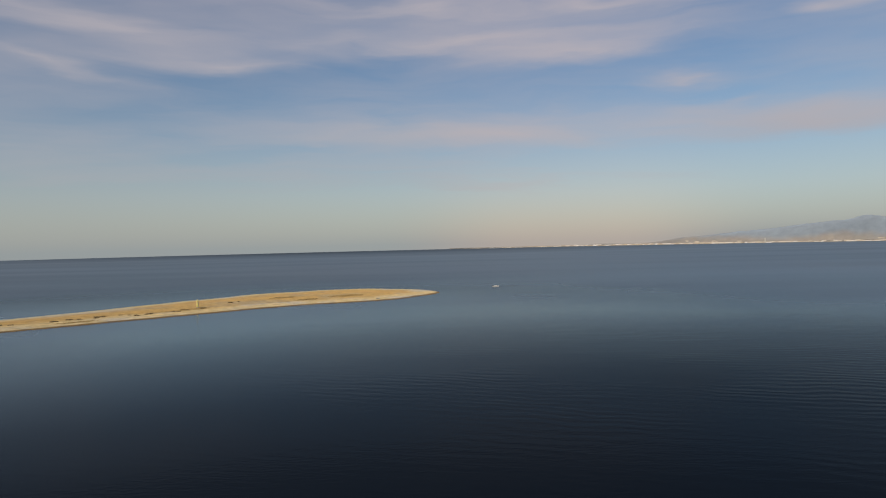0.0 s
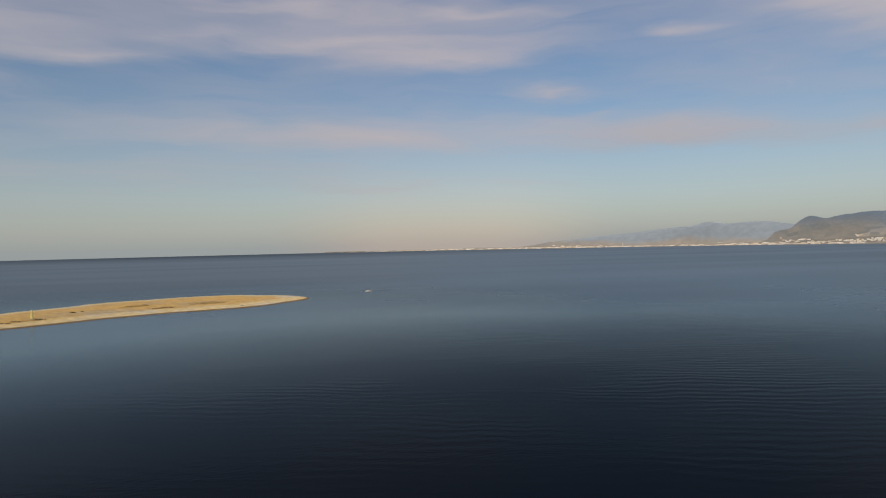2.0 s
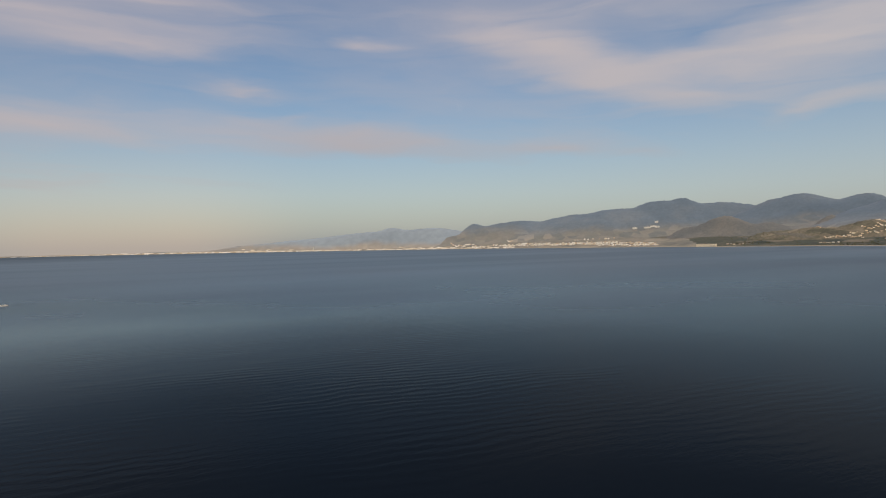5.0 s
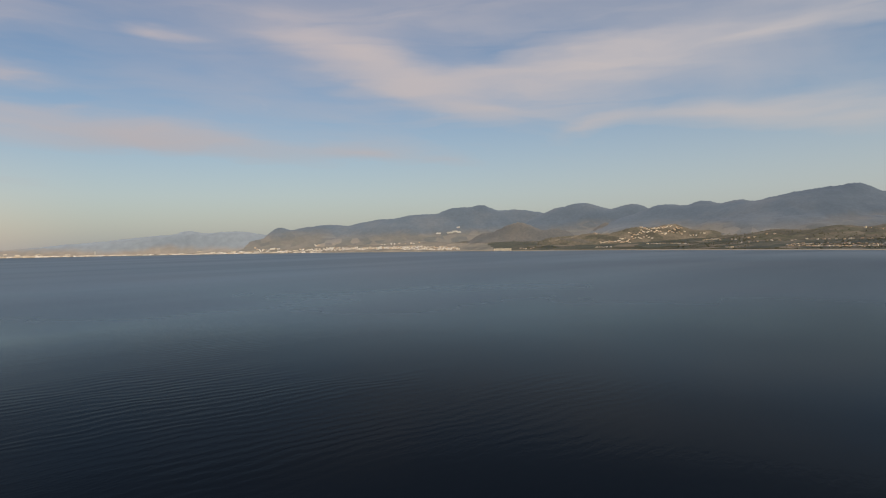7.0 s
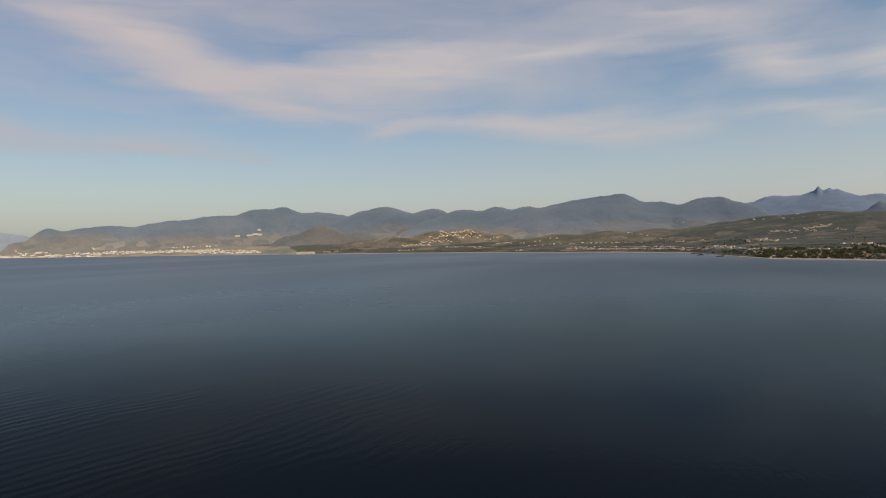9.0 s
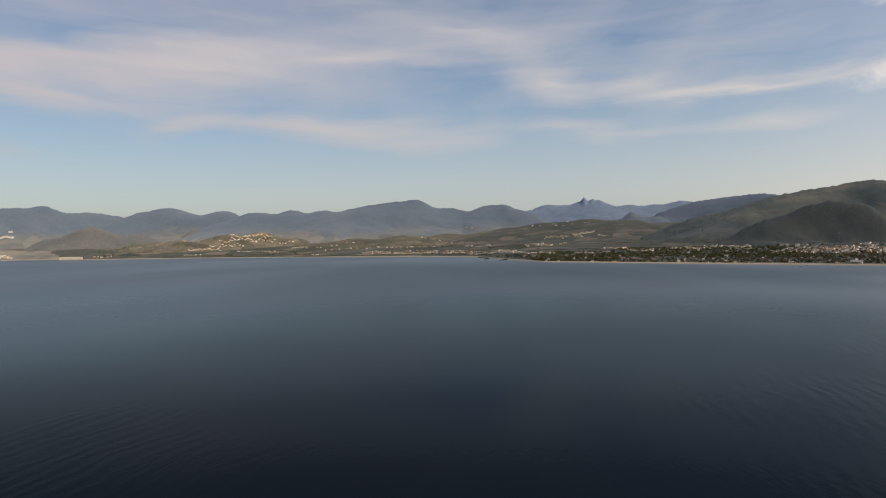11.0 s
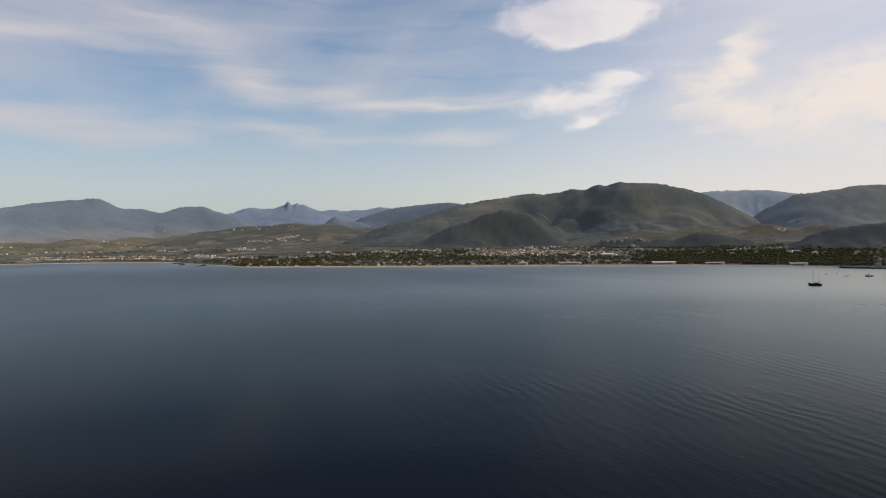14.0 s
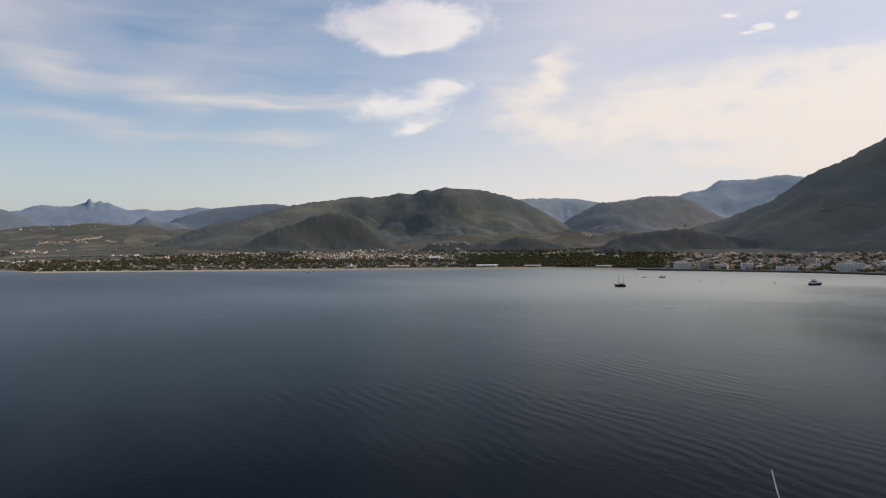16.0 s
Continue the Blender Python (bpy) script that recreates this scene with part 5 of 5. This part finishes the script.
def car(m, paint, label):
    b = base("parked_car", m, label, "car", "parked cars")
    part("body", boxed(-2.1, 2.1, -0.85, 0.85, 0.35, 0.95, bevel=0.15), paint, b)
    cabin = part("cabin", boxed(-1.3, 0.9, -0.75, 0.75, 0.9, 1.5, bevel=0.2), paint, b)
    part("side_glass", boxed(-1.0, 0.65, -0.77, 0.77, 1.02, 1.35), PANE, cabin)
    for x in (-1.3, 1.3):
        for y in (-0.8, 0.8):
            wheel = part("wheel", rods(((x, y - 0.1, 0.33), (x, y + 0.1, 0.33), 0.33, 0.33, 14)), RUBBER, b)
            part("rim", rods(((x, y - 0.11, 0.33), (x, y + 0.11, 0.33), 0.19, 0.19, 10)), STEEL, wheel)
    return b


cars = [None, None]
for i, az_ in enumerate((146.6, 147.9, 149.2, 150.6, 151.4, 153.1, 154.6, 156.4, 157.9, 158.6, 160.6, 125.8, 126.4, 130.3)):
    m = pose(*spot(az_, float(coast(np.array(az_))) + 30 + 4 * (i % 2)), 0, 0, -az_ + rng.uniform(-8, 8))
    k = i % 2
    cars[k] = copy_thing(cars[k], m) if cars[k] else car(m, (CAR_WHITE, CAR_DARK)[k], ("white car parked along the waterfront", "dark grey car parked along the waterfront")[k])

def tall_tower(m):
    b = base("water_tower", m, "slim white tower standing on the far low shore", "tower")
    part("shaft", rods(((0, 0, -4), (0, 0, 24), 3.4, 2.4, 14)), WALLS[0], b)
    part("tank", rods(((0, 0, 24.0), (0, 0, 28.5), 2.6, 4.2, 14)), WALLS[0], b)
    part("cap", rods(((0, 0, 28.5), (0, 0, 30.5), 4.3, 0.8, 14)), ROOF_WHITE, b)
    return b


tall_tower(pose(*spot(26.5, 4600), 0, 0, 0) @ Matrix.Diagonal((0.55, 0.55, 0.85, 1)))

# the quay along the harbour: a dark stone wall that follows the shore
az = np.arange(144.5, 168, 0.1)
prof = np.array([[-4.0, -1.0], [-3.4, 1.0], [-2.6, 2.3], [0.5, 2.6], [12.0, 2.5], [12.5, 0.5]])
A, K = np.meshgrid(az, np.arange(len(prof)))
Rr = coast(A) + prof[K, 0] + 6
Z = prof[K, 1] + 0.5 * (fbm(A * 40, K * 1.7, 3, 9) - 0.5) * (K < 3)
B = np.radians(A)
QUAY = material("dark_quay_stone", [(0.07, 0.068, 0.065), (0.13, 0.125, 0.118)], 0.12, 0.9, fine=1.1, bump=0.3)
tagged(grid_mesh("quay_wall", Rr * np.sin(B), Rr * np.cos(B), Z, [QUAY]), "dark stone quay along the harbour front", "quay", kind="structure")


PYLON_STEEL = plain("dull_grey_pylon_steel", (0.24, 0.25, 0.26), 0.7)


def pylon(m, h=33.0):
    """A lattice power pylon."""
    b = base("power_pylon", m, "grey steel lattice power pylon on the dark slope", "pylon", "power pylons")
    for sx in (-1, 1):
        for sy in (-1, 1):
            part("leg", rods(((sx * 3.2, sy * 3.2, -3), (sx * 0.7, sy * 0.7, h * 0.68), 0.20, 0.16, 6), ((sx * 0.7, sy * 0.7, h * 0.68), (sx * 0.25, sy * 0.25, h), 0.16, 0.12, 6)), PYLON_STEEL, b)
    bars = []
    for i in range(8):
        z0, z1 = h * 0.68 * i / 8, h * 0.68 * (i + 1) / 8
        a, c = 3.2 - 2.5 * i / 8, 3.2 - 2.5 * (i + 1) / 8
        for s in (-1, 1):
            bars += [((-a, s * a, z0), (c, s * c, z1), 0.08, 0.08, 4), ((s * a, -a, z0), (s * c, c, z1), 0.08, 0.08, 4)]
    part("bracing", rods(*bars), PYLON_STEEL, b)
    for z, w in ((h * 0.70, 6.5), (h * 0.82, 5.2), (h * 0.93, 4.0)):
        part("cross_arm", rods(((-w, 0, z), (0, 0, z + 1.0), 0.13, 0.13, 5), ((w, 0, z), (0, 0, z + 1.0), 0.13, 0.13, 5), ((-w, 0, z), (w, 0, z), 0.13, 0.13, 5)), PYLON_STEEL, b)
    return b


py = pylon(pose(*spot(120.33, 1860), 0, 0, 30))
for az_, r_ in ((123.5, 1880), (111.9, 1900)):
    copy_thing(py, pose(*spot(az_, r_), 0, 0, 40))


# ---- farm tracks and terraces cut into the slopes ----
def track(az0, r0, az1, r1, width, label, name="dirt_track", category="track", mat=None):
    """A pale dirt track or terrace bank that follows the slope, dished a little and uneven at its edges."""
    n = 26
    A = np.linspace(az0, az1, n)
    R_ = np.linspace(r0, r1, n) + 14 * (fbm(A * 1.1, A * 0 + r0, 3, 21) - 0.5)
    verts, faces = [], []
    for i, (a, r) in enumerate(zip(A, R_)):
        half = width * (0.6 + 0.8 * float(fbm(np.array(a * 3.0), np.array(0.3), 3, 8))) * min(1.0, 0.25 + 3 * min(i, n - 1 - i) / n)
        for k, lift in ((-1.0, -0.3), (-0.55, 0.9), (0.55, 1.1), (1.0, -0.3)):
            verts.append(spot(a, r + half * k, lift))
    for i in range(n - 1):
        for k in range(3):
            q = i * 4 + k
            faces.append((q, q + 4, q + 5, q + 1))
    me = bpy.data.meshes.new(name)
    me.from_pydata(verts, [], faces)
    me.materials.append(mat or TRACK_EARTH)
    me.polygons.foreach_set("use_smooth", np.ones(len(faces), bool))
    return tagged(new(name, me), label, category, category + "s on the slopes")


TRACK_EARTH = material("pale_dry_earth", [(0.130, 0.130, 0.122), (0.180, 0.176, 0.160)], 0.03, fine=0.3, bump=0.2)
for a0, r0, a1, r1, w in ((122.8, 2563, 124.1, 2503, 12), (124.1, 2503, 125.3, 2240, 12), (124.0, 2065, 126.4, 2159, 12), (128.1, 2397, 129.8, 2395, 14), (114.7, 2484, 116.6, 2475, 12), (128.4, 2262, 129.8, 2229, 10),
                          (143.0, 2562, 143.7, 2585, 14), (132.6, 1979, 135.1, 2057, 14)):
    track(a0, r0, a1, r1, w, "pale dry terrace bank across a scrub hillside")
for a0, r0, a1, r1, w in ((149.3, 1644, 152.2, 1809, 9), (158.7, 1673, 162.2, 1637, 5)):
    track(a0, r0, a1, r1, w, "narrow pale dirt track cut across the dark mountainside")
for a0, r0, a1, r1, w in ((60.8, 3837, 63.7, 3561, 20), (64.7, 3501, 67.6, 3405, 20), (86.6, 3439, 91.2, 3546, 20), (102.8, 2787, 104.6, 2786, 12)):
    track(a0, r0, a1, r1, w, "bare pale strip of earth between olive fields")


FIELD_GREEN = material("young_green_field", [(0.105, 0.125, 0.062), (0.150, 0.165, 0.085)], 0.02, fine=0.2, bump=0.2)
for a0, r0, a1, r1, w in ((134.5, 2010, 138.0, 2030, 16), (139.0, 2000, 142.2, 2020, 16), (131.5, 1950, 134.6, 1970, 14), (138.4, 1900, 141.0, 1910, 10)):
    track(a0, r0, a1, r1, w, "yellow-green field on the valley floor", "field", "field", FIELD_GREEN)


# ---- trees ----
def tree(kind, seed, label):
    """A tapered trunk with limbs and a crown of many knobbly clumps. kind: pine (wide, flat) or olive (round)."""
    rng = random.Random(seed)
    b = base("tree", pose(0, 0, 0), label, "tree", "trees along the shore")
    h = 10.0 if kind == "pine" else 6.5
    bars = [((0, 0, -1.0), (0.2, 0.1, h * 0.55), 0.32, 0.2, 7)]
    for i in range(6):
        a = i * 1.05 + rng.random()
        bars.append(((0.2, 0.1, h * (0.4 + 0.03 * i)), (math.cos(a) * h * 0.24, math.sin(a) * h * 0.24, h * rng.uniform(0.62, 0.78)), 0.14, 0.06, 5))
    part("trunk", rods(*bars), BARK, b)
    bm = bmesh.new()
    for i in range(34):
        a, k = rng.uniform(0, 6.28), rng.random() ** 0.5
        if kind == "pine":
            c = (math.cos(a) * k * 4.6, math.sin(a) * k * 4.6, h * 0.74 + (1 - k) * 2.0 + rng.uniform(-0.7, 0.7))
            s = (rng.uniform(0.7, 1.4), rng.uniform(0.7, 1.4), rng.uniform(0.4, 0.8))
        else:
            t = rng.uniform(-1, 1)
            q = math.sqrt(1 - t * t)
            c = (math.cos(a) * q * 2.6 * k, math.sin(a) * q * 2.6 * k, h * 0.66 + t * 2.3)
            s = (rng.uniform(0.6, 1.2), rng.uniform(0.6, 1.2), rng.uniform(0.5, 0.95))
        lump(bm, c, s, seed * 77 + i, 1, 0.45)
    part("crown", bm, LEAVES[0 if kind == "pine" else 1], b)
    return b


TREES = [tree("pine", 1, "dark umbrella pine behind the beach"), tree("pine", 2, "dark umbrella pine behind the beach"),
         tree("olive", 3, "round olive-green tree between houses"), tree("olive", 4, "round olive-green tree between houses")]
used_tree = set()


def plant(k, az, r, scale=1.0):
    m = pose(*spot(az, r, -0.2), 0, 0, rng.uniform(0, 360)) @ Matrix.Scale(scale, 4)
    if k in used_tree:
        return copy_thing(TREES[k], m)
    used_tree.add(k)
    TREES[k].matrix_basis = m
    return TREES[k]


for az0, az1, s0, s1, count, ks in ((113, 131, 48, 150, 90, (0, 1, 2)), (131, 146, 40, 120, 60, (0, 1, 2, 3)), (97, 113, 36, 160, 60, (0, 1, 2, 3)), (147, 163, 44, 150, 30, (0, 1, 2))):
    for i in range(count):
        az_ = az0 + (az1 - az0) * (i + rng.random()) / count
        plant(rng.choice(ks), az_, float(coast(np.array(az_))) + rng.uniform(s0, s1), rng.uniform(0.55, 0.95))
big = plant(0, 149.23, 1670, 1.0)
tagged(big, "lone wide umbrella pine standing on the hill crest")


def wood(name, bands, mat, label, seed, size=1.0, groves=0.0, highest=1e6):
    """A belt of trees too many to count, each of a few knobbly clumps, as one mesh. groves: how far they gather in copses and hedges."""
    unit = bmesh.new()
    bmesh.ops.create_icosphere(unit, subdivisions=1, radius=1.0)
    uv = np.array([v.co[:] for v in unit.verts])
    uf = np.array([[v.index for v in f.verts] for f in unit.faces])
    unit.free()
    V, F, n = [], [], 0
    nr = np.random.RandomState(seed)
    for az0, az1, s0, s1, count in bands:
        A = nr.uniform(az0, az1, count) + nr.normal(0, 0.04 * (az1 - az0), count)
        R_ = coast(A) + s0 + (s1 - s0) * nr.uniform(0, 1, count) ** 1.4
        if groves:
            gx, gy = A * R_ / 57.3, R_
            copse = fbm(gx / 190, gy / 120, 3, seed + 60)
            hedge = np.abs(fbm(gx / 150, gy / 90, 2, seed + 70) - 0.5)
            kept = (copse > 0.40 + 0.16 * groves) | (hedge < 0.016)
            A, R_ = A[kept], R_[kept]
        for a, r in zip(A, R_):
            x, y, z = spot(a, r)
            if z > highest:
                continue
            g = nr.uniform(0.5, 1.05) * size
            for j in range(4):
                c = np.array([x, y, z]) + np.array([nr.uniform(-2, 2), nr.uniform(-2, 2), nr.uniform(0.9, 3.6)]) * g
                sc = nr.uniform(1.2, 2.4, 3) * g * np.array([1, 1, 0.85])
                V.append(uv * sc * nr.uniform(0.7, 1.3, (len(uv), 1)) + c)
                F.append(uf + n)
                n += len(uv)
    me = bpy.data.meshes.new(name)
    me.from_pydata(np.concatenate(V).tolist(), [], np.concatenate(F).tolist())
    me.materials.append(mat)
    return tagged(new(name, me), label, "woodland", kind="stuff")


wood("tree_belt", [(97, 113, 40, 260, 380), (113, 131, 60, 330, 640), (117, 131, 330, 640, 130), (131, 147, 60, 170, 800), (147, 165, 60, 380, 120)], LEAVES[0], "belt of dark pines and gardens behind the beach", 1)
wood("orchard", [(131, 148, 130, 430, 2400), (104, 118, 200, 620, 1000), (97, 104, 60, 400, 600), (147, 164, 60, 320, 300)], LEAVES[1], "olive groves and orchards on the plain", 2)
wood("shore_wood", [(62, 84, 16, 150, 700), (84, 97, 90, 300, 500), (62, 79, 120, 700, 1500), (78, 97, 160, 1000, 2000)], LEAVES[2], "dark trees in copses among the far houses and fields", 3, 0.85, 0.6, 75.0)
wood("plain_grove", [(112, 147, 430, 760, 3000), (129, 147, 430, 1150, 2200)], LEAVES[1], "dark copses and hedges on the plain behind the town", 5, 0.75, 0.5, 30.0)
wood("slope_grove", [(95, 112, 300, 2000, 5600)], LEAVES[2], "olive trees and hedges in bands over the slope", 4, 0.52, 0.6)
wood("garden_trees", [(116, 130, 180, 520, 420), (147, 164, 40, 330, 620)], LEAVES[0], "dark garden trees between the town houses", 6, 1.0)


def speckled(name, colours, seed_scale=0.2):
    """A tone for each house of a joined town, with a little dirt."""
    m = bpy.data.materials.new(name)
    m.use_nodes = True
    t = m.node_tree
    t.nodes.clear()
    geo = put(t, "ShaderNodeNewGeometry")
    col = ramp(t, geo.outputs["Random Per Island"], [(i / len(colours), c) for i, c in enumerate(colours)], "CONSTANT")
    n = put(t, "ShaderNodeTexNoise", {"Vector": geo.outputs["Position"], "Scale": seed_scale, "Detail": 4.0}).outputs["Fac"]
    col = mixed(t, 1.0, col, ramp(t, n, [(0.3, grey(0.78)), (0.7, grey(1.05))], "LINEAR"), "MULTIPLY")
    b = put(t, "ShaderNodeBsdfPrincipled", {"Base Color": col, "Roughness": 0.9, "Specular IOR Level": 0.3})
    t.links.new(b.outputs[0], put(t, "ShaderNodeOutputMaterial").inputs[0])
    return m


TOWN_WALLS = speckled("mixed_town_render", [(0.85, 0.79, 0.67), (0.76, 0.66, 0.50), (0.62, 0.49, 0.35), (0.82, 0.74, 0.60), (0.46, 0.38, 0.30), (0.86, 0.82, 0.74), (0.58, 0.45, 0.32), (0.74, 0.61, 0.45)])
TOWN_ROOFS = speckled("mixed_town_roofs", [(0.32, 0.23, 0.18), (0.40, 0.37, 0.34), (0.28, 0.21, 0.17), (0.52, 0.51, 0.49), (0.36, 0.27, 0.21), (0.28, 0.26, 0.25)])
WHITE_TOWN = speckled("whitewashed_town_render", [(0.88, 0.87, 0.83), (0.80, 0.74, 0.64), (0.87, 0.85, 0.80), (0.62, 0.52, 0.41), (0.88, 0.88, 0.86)])
PALE_SHEDS = speckled("pale_sheds_and_greenhouses", [(0.80, 0.79, 0.76), (0.62, 0.57, 0.49), (0.74, 0.69, 0.61), (0.55, 0.51, 0.45), (0.84, 0.84, 0.83)])


def far_town(name, label, seed, bands=(), lanes=(), size=1.0, loose=14.0, walls=TOWN_WALLS, roofs=TOWN_ROOFS, low=False, storeys=(2.6, 2.8, 3.0, 4.8)):
    """Houses too far off to tell apart, in one mesh: gabled or flat-roofed blocks along lanes or strewn over a band behind the shore.
    bands: from and to bearing, from and to metres behind the shore, count. lanes: from bearing and distance to bearing and distance, count."""
    nr = np.random.RandomState(seed)
    verts, faces, pick = [], [], []
    places = []
    for az0, az1, s0, s1, count in bands:
        for a in nr.uniform(az0, az1, count):
            places.append((a, min(float(coast(np.array(a))) + s0 + (s1 - s0) * nr.uniform(0, 1) ** 1.3, 4868), 0.0))
    for az0, r0, az1, r1, count in lanes:
        along = math.atan2(r1 - r0, radians(az1 - az0) * (r0 + r1) / 2) if abs(az1 - az0) > 0.05 else 0.0
        along = max(-0.7, min(0.7, along))
        for i in range(count):
            k = (i + nr.uniform(0.1, 0.9)) / count
            places.append((az0 + (az1 - az0) * k, r0 + (r1 - r0) * k + nr.normal(0, loose), along))
    for a, r, along in places:
        x, y, z = spot(a, r)
        w, d, h = nr.uniform(6.0, 13.0) * size, nr.uniform(6, 9) * size, nr.choice(storeys) * size
        if low:
            w, d, h = nr.uniform(12, 46) * size, nr.uniform(8, 14) * size, nr.uniform(2.4, 4.4) * size
        flat_roof = low or nr.uniform() < 0.35
        t = -radians(a) + along + nr.normal(0, 0.12)
        c, s = math.cos(t), math.sin(t)
        n = len(verts)
        ridge_z, lean_in = (h + 0.35, d * 0.98) if flat_roof else (h + 0.24 * d, 0.0)
        for px, py, pz in ((-w, -d, -3), (w, -d, -3), (w, d, -3), (-w, d, -3), (-w, -d, h), (w, -d, h), (w, d, h), (-w, d, h),
                           (-w, -lean_in, ridge_z), (w, -lean_in, ridge_z), (w, lean_in, ridge_z), (-w, lean_in, ridge_z)):
            verts.append((x + (px * c - py * s) / 2, y + (px * s + py * c) / 2, z + pz))
        shell = ((0, 1, 5, 4), (1, 2, 6, 5), (2, 3, 7, 6), (3, 0, 4, 7), (5, 6, 10, 9), (7, 4, 8, 11), (4, 5, 9, 8), (6, 7, 11, 10), (8, 9, 10, 11))
        faces += [tuple(n + i for i in f) for f in shell]
        pick += [0] * 6 + [1] * 3
    me = bpy.data.meshes.new(name)
    me.from_pydata(verts, [], faces)
    me.materials.append(walls)
    me.materials.append(roofs)
    me.polygons.foreach_set("material_index", np.array(pick, np.int32))
    return tagged(new(name, me), label, "town", kind="stuff")


# rows of houses: from bearing and distance to bearing and distance, count
NORTH_ROWS = [(44.5, 4147, 53.4, 3728, 84), (44.5, 4219, 49.0, 3944, 34), (49.0, 3968, 53.4, 3824, 38), (38.5, 4470, 40.6, 4400, 14),
              (40.4, 4278, 41.5, 4218, 10), (43.5, 4411, 43.9, 4387, 4), (52.9, 3764, 56.1, 3657, 34), (52.9, 3836, 56.0, 3729, 24),
              (49.0, 4172, 52.9, 4160, 9), (42.2, 4279, 44.5, 4147, 14)]
HILL_ROWS = [(64.8, 3860, 68.0, 3525, 22), (69.3, 3700, 72.1, 3512, 28), (71.6, 3513, 74.9, 3548, 30), (70.6, 3465, 75.1, 3512, 32), (68.2, 3393, 70.7, 3393, 22),
             (69.6, 3417, 72.6, 3441, 18), (67.8, 3249, 69.2, 3201, 6), (71.9, 3261, 75.4, 3129, 16), (76.4, 3309, 77.7, 3332, 12), (75.4, 3489, 76.6, 3512, 5), (61.3, 3345, 62.7, 3321, 5)]
BEACH_ROWS = [(82.4, 2804, 90.6, 2494, 64), (82.8, 2876, 90.7, 2610, 34), (78.0, 2852, 78.8, 2828, 3), (90.1, 2550, 96.3, 1973, 60), (90.7, 2610, 95.7, 2125, 30),
              (96.3, 1941, 98.9, 1788, 18), (91.3, 2886, 93.7, 2669, 12), (87.3, 3379, 90.7, 3186, 6), (79.0, 3050, 84.0, 3150, 9), (84.5, 3120, 89.0, 3000, 12), (77.5, 3260, 82.0, 3300, 7)]
SLOPE_ROWS = [(98.3, 3064, 100.3, 3016, 24), (100.7, 3039, 102.5, 3039, 28), (100.8, 2967, 101.5, 2931, 8), (96.4, 2333, 98.9, 2252, 20), (99.4, 2484, 100.1, 2468, 4),
              (102.7, 2907, 103.5, 2883, 5), (102.9, 2003, 104.9, 1946, 14), (100.7, 1787, 102.1, 1755, 8), (102.7, 1763, 103.8, 1746, 7), (99.2, 3500, 102.5, 3373, 5),
              (96.7, 3600, 101.0, 3649, 4), (91.3, 3773, 92.7, 3736, 3)]
TOWN_ROWS = [(103.9, 1954, 104.9, 1930, 6), (105.1, 1794, 107.4, 1769, 14), (108.4, 1865, 111.3, 1815, 18), (110.9, 1952, 114.5, 1878, 22), (116.5, 1685, 129.3, 1533, 80),
             (115.6, 1605, 129.7, 1461, 60), (119.9, 1771, 122.7, 1722, 8), (121.4, 1842, 122.3, 1826, 5), (125.4, 2104, 126.0, 2104, 4), (118.5, 1732, 125.1, 1672, 24)]
VALLEY_ROWS = [(140.9, 2252, 141.5, 2252, 4), (141.4, 2012, 142.0, 2003, 4), (141.7, 1459, 142.5, 1450, 6), (137.6, 1567, 138.7, 1550, 5), (132.0, 1579, 133.7, 1562, 6), (144.3, 2441, 145.0, 2472, 3)]
far_town("far_town", "low pale houses of a town close along the far shore", 5, lanes=NORTH_ROWS, size=0.95, loose=18, walls=WHITE_TOWN, storeys=(3.2, 5.6, 6.2, 8.6))
far_town("far_sheds", "long pale sheds and greenhouses on the low far shore", 6, [(4, 27, 4, 40, 150), (20, 38, 6, 90, 170), (34, 44, 8, 150, 90)], size=0.8, walls=PALE_SHEDS, roofs=PALE_SHEDS, low=True)
far_town("hill_village", "white and cream houses in rows on the terraced hill", 7, lanes=HILL_ROWS, size=0.8, loose=8)
far_town("beach_front", "cream and white houses close together along the beach front", 8, lanes=BEACH_ROWS, size=0.85, loose=10)
far_town("slope_village", "white houses of a village along lanes on the olive slope", 9, lanes=SLOPE_ROWS, size=0.75, loose=14)
far_town("plain_town", "small houses with brown and grey roofs crowded on the plain", 10, lanes=TOWN_ROWS, size=0.72, loose=16)
far_town("shore_houses", "low pale houses among the trees behind the beach", 12, [(97, 113, 45, 230, 54), (113, 131, 60, 190, 26)], size=0.62)
far_town("harbour_roofs", "close-set houses with brown roofs behind the harbour front", 13, [(146.8, 165, 60, 350, 210)], size=0.82)
far_town("valley_hamlet", "a few white houses scattered at the valley mouth", 11, lanes=VALLEY_ROWS, size=0.8)
